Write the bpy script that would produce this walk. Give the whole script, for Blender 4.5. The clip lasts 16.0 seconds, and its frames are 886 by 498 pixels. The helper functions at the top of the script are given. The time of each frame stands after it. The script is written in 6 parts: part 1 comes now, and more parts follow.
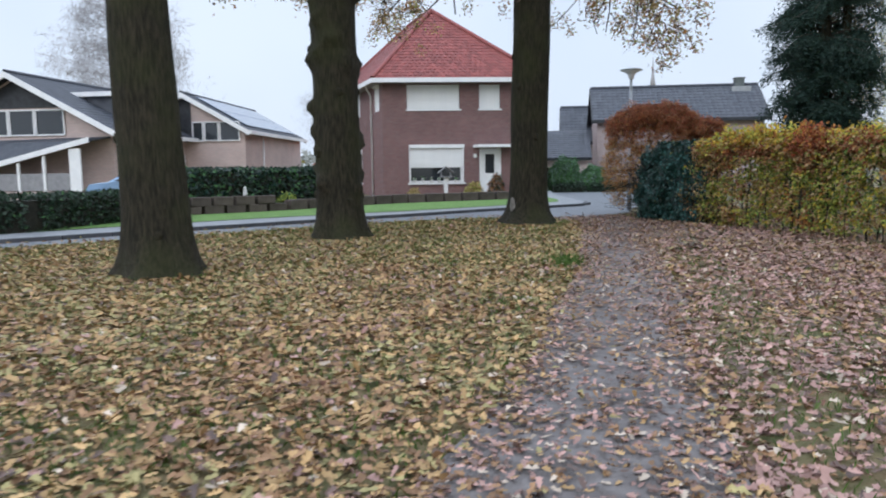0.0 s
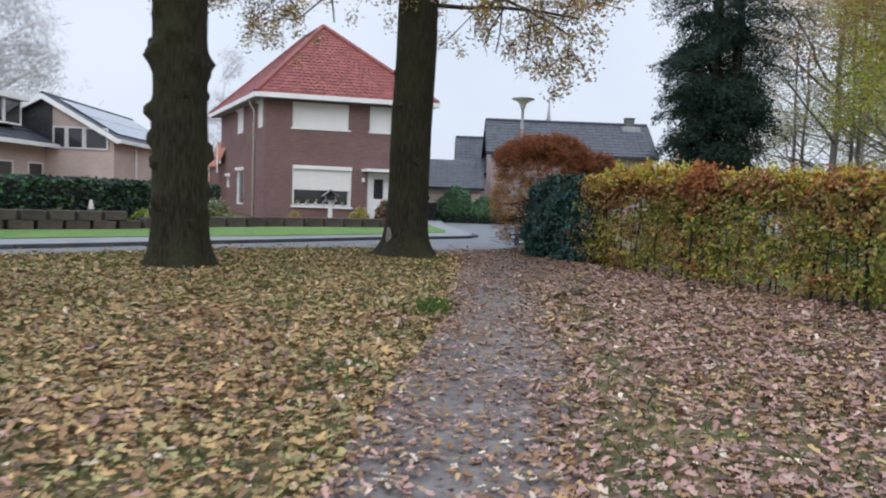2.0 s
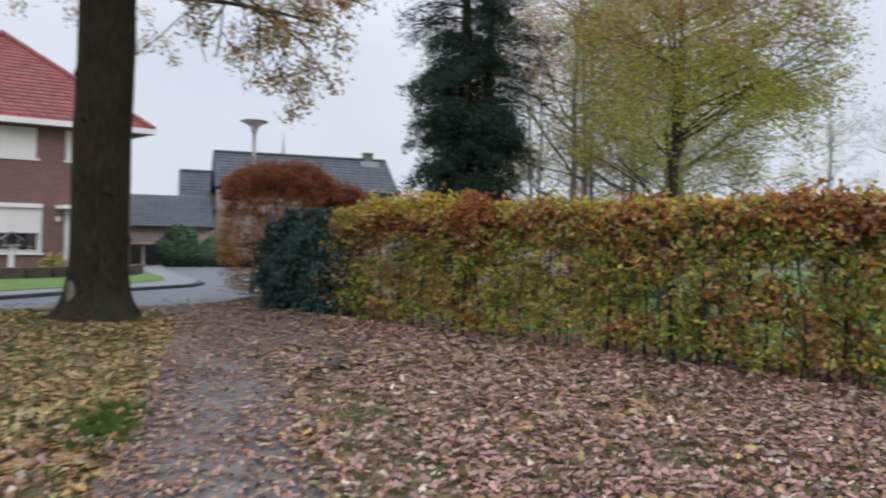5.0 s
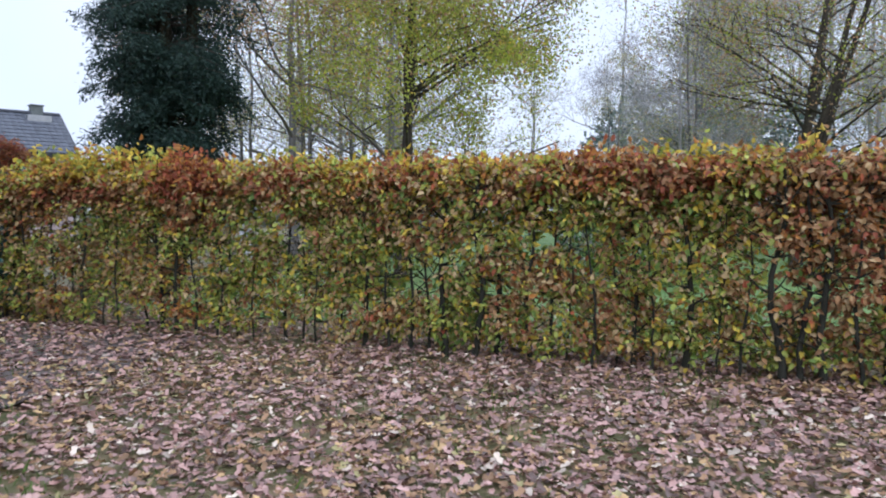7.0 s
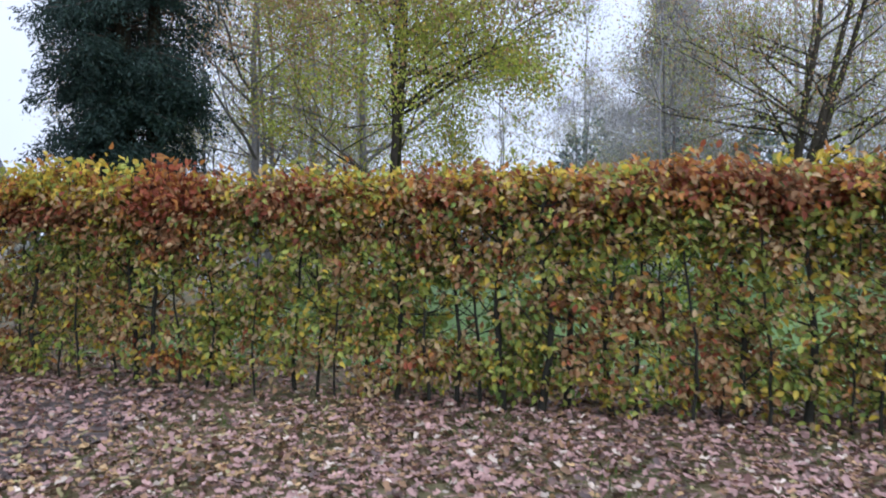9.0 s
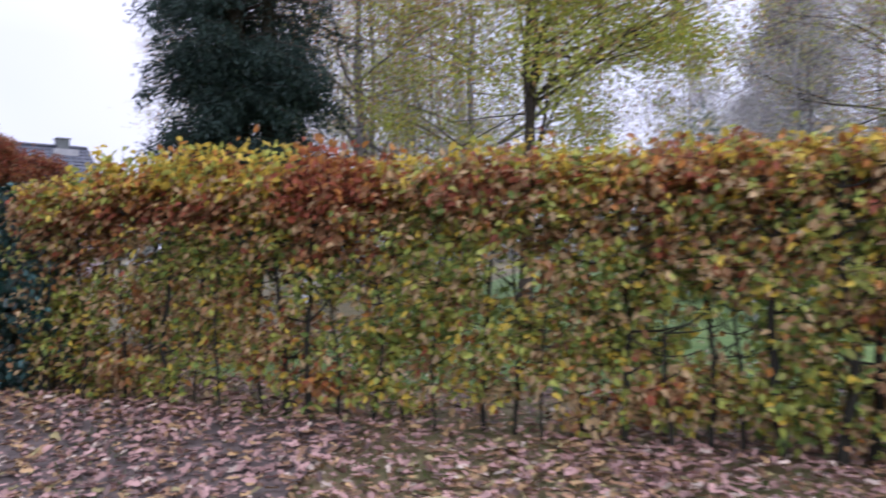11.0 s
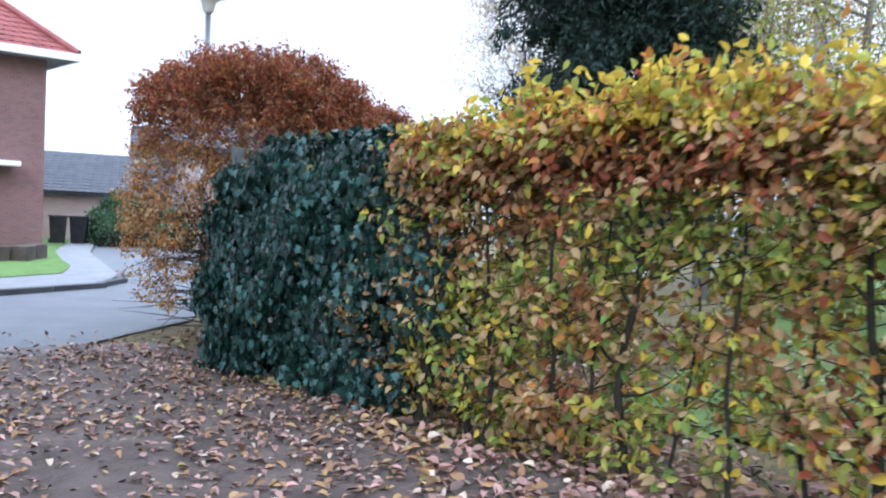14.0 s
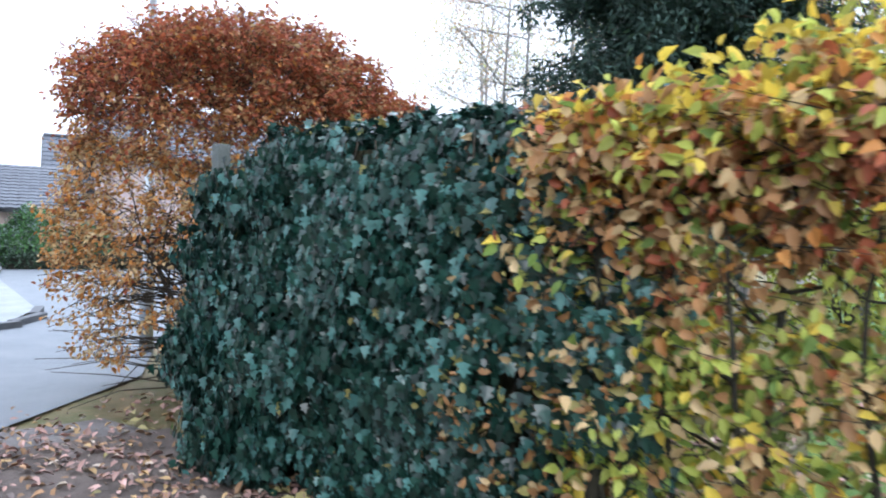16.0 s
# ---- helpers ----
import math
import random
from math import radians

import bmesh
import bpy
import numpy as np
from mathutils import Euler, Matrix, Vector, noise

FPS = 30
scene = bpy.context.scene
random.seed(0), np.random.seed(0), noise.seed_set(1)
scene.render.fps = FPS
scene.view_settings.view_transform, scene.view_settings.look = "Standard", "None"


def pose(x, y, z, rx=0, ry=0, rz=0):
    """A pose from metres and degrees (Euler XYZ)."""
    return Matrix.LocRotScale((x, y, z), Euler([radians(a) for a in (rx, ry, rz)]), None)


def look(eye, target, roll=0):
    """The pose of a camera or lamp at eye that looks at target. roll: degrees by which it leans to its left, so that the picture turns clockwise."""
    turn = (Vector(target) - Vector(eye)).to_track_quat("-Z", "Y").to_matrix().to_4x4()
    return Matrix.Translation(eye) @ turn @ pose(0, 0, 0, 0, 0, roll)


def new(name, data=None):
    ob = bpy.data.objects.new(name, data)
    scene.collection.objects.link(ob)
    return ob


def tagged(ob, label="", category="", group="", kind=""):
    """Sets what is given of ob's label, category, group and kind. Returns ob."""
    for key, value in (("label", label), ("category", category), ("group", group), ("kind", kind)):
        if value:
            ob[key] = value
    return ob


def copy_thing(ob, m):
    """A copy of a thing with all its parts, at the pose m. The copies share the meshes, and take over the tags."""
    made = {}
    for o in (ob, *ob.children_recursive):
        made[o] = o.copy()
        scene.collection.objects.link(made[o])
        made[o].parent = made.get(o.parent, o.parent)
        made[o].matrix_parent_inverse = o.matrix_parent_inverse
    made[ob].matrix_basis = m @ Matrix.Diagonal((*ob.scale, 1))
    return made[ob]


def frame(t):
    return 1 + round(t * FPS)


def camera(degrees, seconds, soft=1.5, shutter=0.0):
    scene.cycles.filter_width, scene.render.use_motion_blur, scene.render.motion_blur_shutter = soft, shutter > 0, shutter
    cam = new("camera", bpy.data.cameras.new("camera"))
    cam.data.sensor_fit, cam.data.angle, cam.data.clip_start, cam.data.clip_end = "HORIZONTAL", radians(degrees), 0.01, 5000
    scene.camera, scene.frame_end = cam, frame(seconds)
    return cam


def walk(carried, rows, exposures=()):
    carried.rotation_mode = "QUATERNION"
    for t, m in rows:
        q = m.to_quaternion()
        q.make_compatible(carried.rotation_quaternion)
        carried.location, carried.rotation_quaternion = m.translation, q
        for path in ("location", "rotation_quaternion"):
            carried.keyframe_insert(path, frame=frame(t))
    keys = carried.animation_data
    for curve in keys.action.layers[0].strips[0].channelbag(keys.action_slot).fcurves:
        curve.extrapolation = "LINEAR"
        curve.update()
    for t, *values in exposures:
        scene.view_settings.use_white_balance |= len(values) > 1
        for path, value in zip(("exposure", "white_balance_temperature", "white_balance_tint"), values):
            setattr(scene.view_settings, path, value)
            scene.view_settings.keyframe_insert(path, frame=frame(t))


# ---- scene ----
import itertools

# ---- camera ----
cam = camera(62.6, 16.0, soft=1.9, shutter=0.5)

PATH = [
    (0, (2.634, -0.185, 1.381), (2.349, 1.783, 1.163), -0.7),
    (0.5, (2.713, 0.249, 1.39), (2.49, 2.224, 1.174), 0.3),
    (1, (2.812, 0.697, 1.387), (2.577, 2.678, 1.247), 1.8),
    (1.5, (2.9, 1.132, 1.383), (2.759, 3.123, 1.265), 2.7),
    (2, (3.021, 1.632, 1.375), (3.017, 3.627, 1.233), 2.3),
    (2.5, (3.064, 2.137, 1.382), (3.122, 4.133, 1.256), 1.1),
    (3, (3.088, 2.674, 1.398), (3.283, 4.662, 1.299), 0.9),
    (3.5, (3.146, 3.183, 1.409), (3.337, 5.173, 1.349), 0.8),
    (4, (3.227, 3.689, 1.405), (3.536, 5.664, 1.362), 0.0),
    (4.5, (3.303, 4.111, 1.413), (3.811, 6.045, 1.392), 0.6),
    (5, (3.36, 4.574, 1.406), (4.049, 6.452, 1.388), 1.1),
    (5.2, (3.369, 4.779, 1.431), (4.184, 6.606, 1.408), 0.6),
    (7.3, (4.048, 6.718, 1.482), (5.432, 8.158, 1.367), -0.2),
    (7.5, (4.069, 6.868, 1.475), (5.464, 8.297, 1.359), -0.5),
    (8, (4.112, 7.288, 1.485), (5.529, 8.693, 1.353), -1.1),
    (8.2, (4.152, 7.483, 1.481), (5.585, 8.871, 1.346), -1.0),
    (10.3, (4.286, 9.133, 1.349), (5.782, 10.453, 1.485), -0.3),
    (10.5, (4.32, 9.334, 1.358), (5.794, 10.684, 1.428), -0.6),
    (11, (4.445, 9.868, 1.36), (5.781, 11.356, 1.349), -0.7),
    (11.5, (4.481, 10.425, 1.332), (5.654, 12.044, 1.266), 0.0),
    (12, (4.503, 10.967, 1.332), (5.601, 12.634, 1.213), 0.6),
    (12.5, (4.518, 11.479, 1.347), (5.559, 13.185, 1.275), 2.1),
    (13, (4.508, 11.994, 1.345), (5.475, 13.745, 1.315), 2.9),
    (13.5, (4.513, 12.456, 1.344), (5.306, 14.292, 1.33), 2.1),
    (14, (4.511, 12.978, 1.315), (5.263, 14.83, 1.249), 2.6),
    (14.5, (4.533, 13.506, 1.316), (5.468, 15.266, 1.159), 2.1),
    (15, (4.468, 14.058, 1.346), (5.425, 15.809, 1.207), 0.2),
    (15.5, (4.403, 14.584, 1.377), (5.348, 16.344, 1.3), 0.1),
    (16, (4.327, 15.089, 1.383), (5.26, 16.858, 1.349), 1.6),
]
walk(cam, [(t, look(eye, target, roll)) for t, eye, target, roll in PATH],
     [(0.0, -0.02, 5900, 9), (1.5, -0.05, 6050, 10), (3.0, -0.12, 6350, 12), (5.2, -0.2, 6400, 13), (7.3, 0.25, 5550, 13), (8.2, 0.27, 5400, 13), (10.3, -0.03, 6100, 24), (11.5, 0.45, 5520, 29), (13.0, 0.76, 5150, 17), (13.5, 0.82, 5150, 14), (14.5, 1.0, 5950, 11), (15.0, 1.10, 5700, 9), (16.0, 1.25, 5780, 10)])

# ---- world and sun: an overcast late-autumn day ----
world = bpy.data.worlds.new("overcast")
scene.world = world
world.use_nodes = True
wn = world.node_tree.nodes
wl = world.node_tree.links
wn.clear()
sky = wn.new("ShaderNodeTexSky")
sky.sky_type = "NISHITA"
sky.sun_disc = False
sky.sun_elevation = radians(22)
sky.sun_rotation = radians(150)
sky.air_density = 1.0
sky.dust_density = 4.0
sky_dim = wn.new("ShaderNodeMix")
sky_dim.data_type = "RGBA"
sky_dim.inputs[0].default_value = 0.9
sky_scale = wn.new("ShaderNodeVectorMath")
sky_scale.operation = "SCALE"
sky_scale.inputs["Scale"].default_value = 0.12
wl.new(sky.outputs[0], sky_scale.inputs[0])
wl.new(sky_scale.outputs[0], sky_dim.inputs[6])
tc = wn.new("ShaderNodeTexCoord")
cloud = wn.new("ShaderNodeTexNoise")
cloud.inputs["Scale"].default_value = 2.2
cloud.inputs["Detail"].default_value = 3.0
wl.new(tc.outputs["Generated"], cloud.inputs["Vector"])
ramp = wn.new("ShaderNodeValToRGB")
ramp.color_ramp.elements[0].position = 0.3
ramp.color_ramp.elements[0].color = (0.74, 0.80, 0.90, 1)
ramp.color_ramp.elements[1].position = 0.75
ramp.color_ramp.elements[1].color = (0.90, 0.93, 0.99, 1)
wl.new(cloud.outputs["Fac"], ramp.inputs[0])
wl.new(ramp.outputs[0], sky_dim.inputs[7])
# an overcast sky is brightest overhead
sep_sky = wn.new("ShaderNodeSeparateXYZ")
wl.new(tc.outputs["Generated"], sep_sky.inputs[0])
rise = wn.new("ShaderNodeMapRange")
rise.inputs["From Min"].default_value = 0.25
rise.inputs["From Max"].default_value = 0.95
rise.inputs["To Min"].default_value = 1.10
rise.inputs["To Max"].default_value = 2.5
wl.new(sep_sky.outputs[2], rise.inputs["Value"])
back = wn.new("ShaderNodeBackground")
wl.new(rise.outputs[0], back.inputs["Strength"])
wl.new(sky_dim.outputs[2], back.inputs["Color"])
wout = wn.new("ShaderNodeOutputWorld")
wl.new(back.outputs[0], wout.inputs["Surface"])

sun_data = bpy.data.lights.new("sun", "SUN")
sun_data.energy = 0.8
sun_data.angle = radians(25)
sun_data.color = (1.0, 0.96, 0.9)
sun = new("sun", sun_data)
sun.matrix_world = pose(0, -10, 30, 60, 0, -30)


# ---- materials ----
def mat(name, c1, c2, scale=4.0, rough=0.8, bump=0.3, bscale=None, metal=0.0, c3=None, island=0.0, obj_random=0.0, spec=0.4, translucent=0.0):
    """Two-scale noise between two or three colours, fine relief, and a random shade per piece."""
    m = bpy.data.materials.new(name)
    m.use_nodes = True
    n, l = m.node_tree.nodes, m.node_tree.links
    p = n["Principled BSDF"]
    p.inputs["Roughness"].default_value = rough
    p.inputs["Metallic"].default_value = metal
    p.inputs["Specular IOR Level"].default_value = spec
    co = n.new("ShaderNodeTexCoord")
    n1 = n.new("ShaderNodeTexNoise")
    n1.inputs["Scale"].default_value = scale
    n1.inputs["Detail"].default_value = 6
    n1.inputs["Roughness"].default_value = 0.65
    l.new(co.outputs["Object"], n1.inputs["Vector"])
    r = n.new("ShaderNodeValToRGB")
    e = r.color_ramp.elements
    e[0].position, e[0].color = 0.32, (*c1, 1)
    e[1].position, e[1].color = 0.68, (*c2, 1)
    if c3:
        x = e.new(0.5)
        x.color = (*c3, 1)
    l.new(n1.outputs["Fac"], r.inputs[0])
    col = r.outputs[0]
    if island or obj_random:
        src = n.new("ShaderNodeNewGeometry").outputs["Random Per Island"] if island else n.new("ShaderNodeObjectInfo").outputs["Random"]
        hs = n.new("ShaderNodeHueSaturation")
        mr = n.new("ShaderNodeMapRange")
        amount = island or obj_random
        mr.inputs["To Min"].default_value = 1 - amount
        mr.inputs["To Max"].default_value = 1 + amount
        l.new(src, mr.inputs["Value"])
        l.new(mr.outputs[0], hs.inputs["Value"])
        l.new(col, hs.inputs["Color"])
        col = hs.outputs[0]
    l.new(col, p.inputs["Base Color"])
    if bump:
        n2 = n.new("ShaderNodeTexNoise")
        n2.inputs["Scale"].default_value = bscale or scale * 8
        n2.inputs["Detail"].default_value = 5
        l.new(co.outputs["Object"], n2.inputs["Vector"])
        b = n.new("ShaderNodeBump")
        b.inputs["Strength"].default_value = bump
        b.inputs["Distance"].default_value = 0.02
        l.new(n2.outputs["Fac"], b.inputs["Height"])
        l.new(b.outputs[0], p.inputs["Normal"])
    if translucent:
        t = n.new("ShaderNodeBsdfTranslucent")
        l.new(col, t.inputs["Color"])
        mx = n.new("ShaderNodeMixShader")
        mx.inputs[0].default_value = translucent
        l.new(p.outputs[0], mx.inputs[1])
        l.new(t.outputs[0], mx.inputs[2])
        l.new(mx.outputs[0], n["Material Output"].inputs["Surface"])
    return m


def leaf_mat(name, c1, c2, rough=0.55, spread=0.35, through_light=0.3):
    return mat(name, c1, c2, scale=9.0, rough=rough, bump=0, island=spread, spec=0.35, translucent=through_light)


def brick_mat(name, brick1, brick2, mortar, w=0.22, h=0.065):
    """Running-bond brickwork on upright walls, with recessed joints."""
    m = bpy.data.materials.new(name)
    m.use_nodes = True
    n, l = m.node_tree.nodes, m.node_tree.links
    p = n["Principled BSDF"]
    p.inputs["Roughness"].default_value = 0.85
    co = n.new("ShaderNodeTexCoord")
    sep = n.new("ShaderNodeSeparateXYZ")
    l.new(co.outputs["Object"], sep.inputs[0])
    add = n.new("ShaderNodeMath")
    add.operation = "ADD"
    l.new(sep.outputs[0], add.inputs[0])
    l.new(sep.outputs[1], add.inputs[1])
    com = n.new("ShaderNodeCombineXYZ")
    l.new(add.outputs[0], com.inputs[0])
    l.new(sep.outputs[2], com.inputs[1])
    bt = n.new("ShaderNodeTexBrick")
    bt.inputs["Scale"].default_value = 1.0
    bt.inputs["Brick Width"].default_value = w
    bt.inputs["Row Height"].default_value = h
    bt.inputs["Mortar Size"].default_value = 0.008
    bt.inputs["Color1"].default_value = (*brick1, 1)
    bt.inputs["Color2"].default_value = (*brick2, 1)
    bt.inputs["Mortar"].default_value = (*mortar, 1)
    l.new(com.outputs[0], bt.inputs["Vector"])
    stain = n.new("ShaderNodeTexNoise")
    stain.inputs["Scale"].default_value = 0.9
    stain.inputs["Detail"].default_value = 6
    l.new(co.outputs["Object"], stain.inputs["Vector"])
    mr = n.new("ShaderNodeMapRange")
    mr.inputs["To Min"].default_value = 0.75
    mr.inputs["To Max"].default_value = 1.25
    l.new(stain.outputs["Fac"], mr.inputs["Value"])
    hs = n.new("ShaderNodeHueSaturation")
    l.new(mr.outputs[0], hs.inputs["Value"])
    l.new(bt.outputs["Color"], hs.inputs["Color"])
    l.new(hs.outputs[0], p.inputs["Base Color"])
    b = n.new("ShaderNodeBump")
    b.inputs["Strength"].default_value = 0.5
    b.inputs["Distance"].default_value = 0.008
    b.invert = True
    l.new(bt.outputs["Fac"], b.inputs["Height"])
    l.new(b.outputs[0], p.inputs["Normal"])
    return m


def bark_mat(name, c1, c2, moss):
    """Furrowed bark: noise stretched upright, with moss in patches."""
    m = bpy.data.materials.new(name)
    m.use_nodes = True
    n, l = m.node_tree.nodes, m.node_tree.links
    p = n["Principled BSDF"]
    p.inputs["Roughness"].default_value = 0.9
    p.inputs["Specular IOR Level"].default_value = 0.2
    co = n.new("ShaderNodeTexCoord")
    mp = n.new("ShaderNodeMapping")
    mp.inputs["Scale"].default_value = (1, 1, 0.13)
    l.new(co.outputs["Object"], mp.inputs["Vector"])
    v = n.new("ShaderNodeTexNoise")
    v.inputs["Scale"].default_value = 34
    v.inputs["Detail"].default_value = 6
    v.inputs["Roughness"].default_value = 0.6
    l.new(mp.outputs[0], v.inputs["Vector"])
    r = n.new("ShaderNodeValToRGB")
    r.color_ramp.elements[0].position, r.color_ramp.elements[0].color = 0.38, (*c1, 1)
    r.color_ramp.elements[1].position, r.color_ramp.elements[1].color = 0.70, (*c2, 1)
    l.new(v.outputs["Fac"], r.inputs[0])
    g = n.new("ShaderNodeTexNoise")
    g.inputs["Scale"].default_value = 1.3
    g.inputs["Detail"].default_value = 4
    l.new(co.outputs["Object"], g.inputs["Vector"])
    gr = n.new("ShaderNodeValToRGB")
    gr.color_ramp.elements[0].position = 0.45
    gr.color_ramp.elements[1].position = 0.7
    gr.color_ramp.elements[1].color = (0.55, 0.55, 0.55, 1)
    l.new(g.outputs["Fac"], gr.inputs[0])
    mx = n.new("ShaderNodeMix")
    mx.data_type = "RGBA"
    mx.inputs[7].default_value = (*moss, 1)
    l.new(gr.outputs[0], mx.inputs[0])
    l.new(r.outputs[0], mx.inputs[6])
    l.new(mx.outputs[2], p.inputs["Base Color"])
    b = n.new("ShaderNodeBump")
    b.inputs["Strength"].default_value = 0.9
    b.inputs["Distance"].default_value = 0.03
    l.new(v.outputs["Fac"], b.inputs["Height"])
    l.new(b.outputs[0], p.inputs["Normal"])
    return m


M_SOIL = mat("soil_and_turf", (0.075, 0.090, 0.028), (0.22, 0.155, 0.085), scale=2.6, c3=(0.135, 0.115, 0.05), bump=0.8, bscale=40)
M_PATH = mat("trodden_earth", (0.095, 0.082, 0.078), (0.215, 0.20, 0.195), scale=3.4, c3=(0.15, 0.135, 0.13), rough=0.75, bump=0.7, bscale=28)
M_EARTH = mat("bare_brown_earth", (0.062, 0.048, 0.041), (0.145, 0.115, 0.10), scale=3.0, c3=(0.10, 0.078, 0.068), rough=0.85, bump=0.7, bscale=30)
M_LAWN = mat("mown_grass", (0.075, 0.16, 0.03), (0.15, 0.26, 0.06), scale=3.0, bump=0.8, bscale=60)
M_GARDEN = mat("garden_grass", (0.06, 0.13, 0.025), (0.15, 0.22, 0.06), scale=1.2, bump=0.8, bscale=50)
M_ROAD = mat("damp_asphalt", (0.11, 0.123, 0.14), (0.155, 0.168, 0.185), scale=1.6, rough=0.55, bump=0.25, bscale=180, spec=0.45)
M_PAVE = mat("concrete_paving", (0.18, 0.195, 0.21), (0.26, 0.27, 0.28), scale=2.0, rough=0.6, bump=0.3, bscale=90)
# The shade along the kerb's edge is put into the stone colour.
M_KERB = mat("kerb_edge_shade", (0.045, 0.048, 0.055), (0.09, 0.092, 0.10), scale=3.0, rough=0.6, bump=0.3)
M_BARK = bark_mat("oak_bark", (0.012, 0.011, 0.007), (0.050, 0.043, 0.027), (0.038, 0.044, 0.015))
M_SCAR = mat("bare_grey_wood", (0.10, 0.095, 0.08), (0.26, 0.245, 0.22), scale=9, rough=0.85, bump=0.5)
M_TWIG = mat("dark_twigs", (0.03, 0.025, 0.018), (0.075, 0.06, 0.045), scale=12, rough=0.9, bump=0.3)
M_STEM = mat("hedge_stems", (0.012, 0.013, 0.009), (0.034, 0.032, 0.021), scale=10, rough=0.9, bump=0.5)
# Twigs at middle distance, lightened to paint in some haze.
M_HAZETWIG = mat("haze_greyed_twigs", (0.13, 0.125, 0.12), (0.22, 0.21, 0.20), scale=6, rough=0.9, bump=0)
# Pale grey for far twigs and the spire: air haze painted into the colour.
M_HAZEGREY = mat("far_haze_grey", (0.30, 0.29, 0.30), (0.42, 0.40, 0.40), scale=3, rough=0.9, bump=0)
M_BRICK = brick_mat("red_brown_brick", (0.150, 0.078, 0.076), (0.205, 0.104, 0.098), (0.19, 0.150, 0.145))
M_PINKBRICK = brick_mat("pale_pink_brick", (0.50, 0.385, 0.35), (0.57, 0.44, 0.40), (0.50, 0.44, 0.41))
M_BARNBRICK = brick_mat("mauve_brick", (0.36, 0.28, 0.28), (0.43, 0.34, 0.33), (0.4, 0.36, 0.35))
M_TILE = mat("red_clay_tile", (0.195, 0.054, 0.050), (0.265, 0.078, 0.069), scale=2.5, rough=0.6, bump=0.3, island=0.22)
M_SLATE = mat("dark_grey_tile", (0.046, 0.052, 0.066), (0.080, 0.087, 0.105), scale=2.5, rough=0.55, bump=0.3, island=0.15)
M_WHITE = mat("white_paint", (0.70, 0.71, 0.72), (0.82, 0.82, 0.82), scale=2.0, rough=0.45, bump=0.05)
M_SHUTTER = mat("white_shutter_slats", (0.72, 0.73, 0.73), (0.80, 0.80, 0.79), scale=1.5, rough=0.5, bump=0.05)
M_DARKWOOD = mat("black_stained_boards", (0.018, 0.02, 0.025), (0.045, 0.048, 0.055), scale=4, rough=0.6, bump=0.3)
M_GREYWOOD = mat("grey_weathered_boards", (0.20, 0.20, 0.21), (0.30, 0.30, 0.31), scale=4, rough=0.7, bump=0.3)
M_STONE = mat("brown_concrete_block", (0.060, 0.046, 0.040), (0.115, 0.092, 0.08), scale=3, rough=0.85, bump=0.5, obj_random=0.2)
M_METAL = mat("galvanised_steel", (0.34, 0.36, 0.38), (0.45, 0.47, 0.49), scale=6, rough=0.45, metal=0.7, bump=0.05)
M_BLACK = mat("black_plastic", (0.012, 0.013, 0.016), (0.03, 0.031, 0.035), scale=4, rough=0.5, bump=0.1)
M_SOLAR = mat("blue_solar_panel", (0.10, 0.14, 0.21), (0.15, 0.19, 0.27), scale=2, rough=0.12, bump=0, spec=0.8)
M_CARBLUE = mat("pale_blue_car_paint", (0.22, 0.34, 0.52), (0.26, 0.38, 0.56), scale=2, rough=0.2, bump=0, spec=0.6)
M_TYRE = mat("black_rubber", (0.012, 0.012, 0.012), (0.03, 0.03, 0.03), scale=9, rough=0.8, bump=0.3)
M_TERRA = mat("rust_orange_tile", (0.40, 0.16, 0.10), (0.50, 0.22, 0.14), scale=3, rough=0.7, bump=0.2)
M_POT = mat("white_glazed_pot", (0.6, 0.6, 0.58), (0.75, 0.74, 0.72), scale=8, rough=0.3, bump=0)
M_POST = mat("weathered_concrete_post", (0.085, 0.10, 0.095), (0.15, 0.165, 0.16), scale=7, rough=0.85, bump=0.4)

M_GLASS = bpy.data.materials.new("window_glass")
M_GLASS.use_nodes = True
gp = M_GLASS.node_tree.nodes["Principled BSDF"]
gp.inputs["Base Color"].default_value = (0.03, 0.035, 0.04, 1)
gp.inputs["Roughness"].default_value = 0.05
gp.inputs["Specular IOR Level"].default_value = 0.7

L_YELLOW = leaf_mat("leaf_yellow", (0.56, 0.41, 0.045), (0.68, 0.54, 0.09), through_light=0.45)
L_LIME = leaf_mat("leaf_yellow_green", (0.32, 0.37, 0.06), (0.48, 0.52, 0.13), spread=0.4, through_light=0.5)
T_LIME = leaf_mat("thin_leaf_yellow_green", (0.30, 0.36, 0.045), (0.44, 0.48, 0.09), through_light=0.58)
T_TAN = leaf_mat("thin_leaf_russet", (0.38, 0.22, 0.11), (0.50, 0.31, 0.17), through_light=0.55)
L_GREEN = leaf_mat("leaf_green", (0.12, 0.20, 0.04), (0.22, 0.31, 0.07), through_light=0.45)
L_OLIVE = leaf_mat("leaf_olive", (0.20, 0.18, 0.05), (0.33, 0.29, 0.10))
L_TAN = leaf_mat("leaf_tan", (0.48, 0.34, 0.16), (0.64, 0.48, 0.26), spread=0.3, through_light=0.48)
L_BROWN = leaf_mat("leaf_brown", (0.27, 0.145, 0.062), (0.43, 0.235, 0.105), through_light=0.45)
L_RED = leaf_mat("leaf_red_brown", (0.26, 0.066, 0.036), (0.42, 0.135, 0.06), through_light=0.45)
L_ORANGE = leaf_mat("leaf_orange", (0.42, 0.17, 0.04), (0.54, 0.26, 0.07), through_light=0.4)
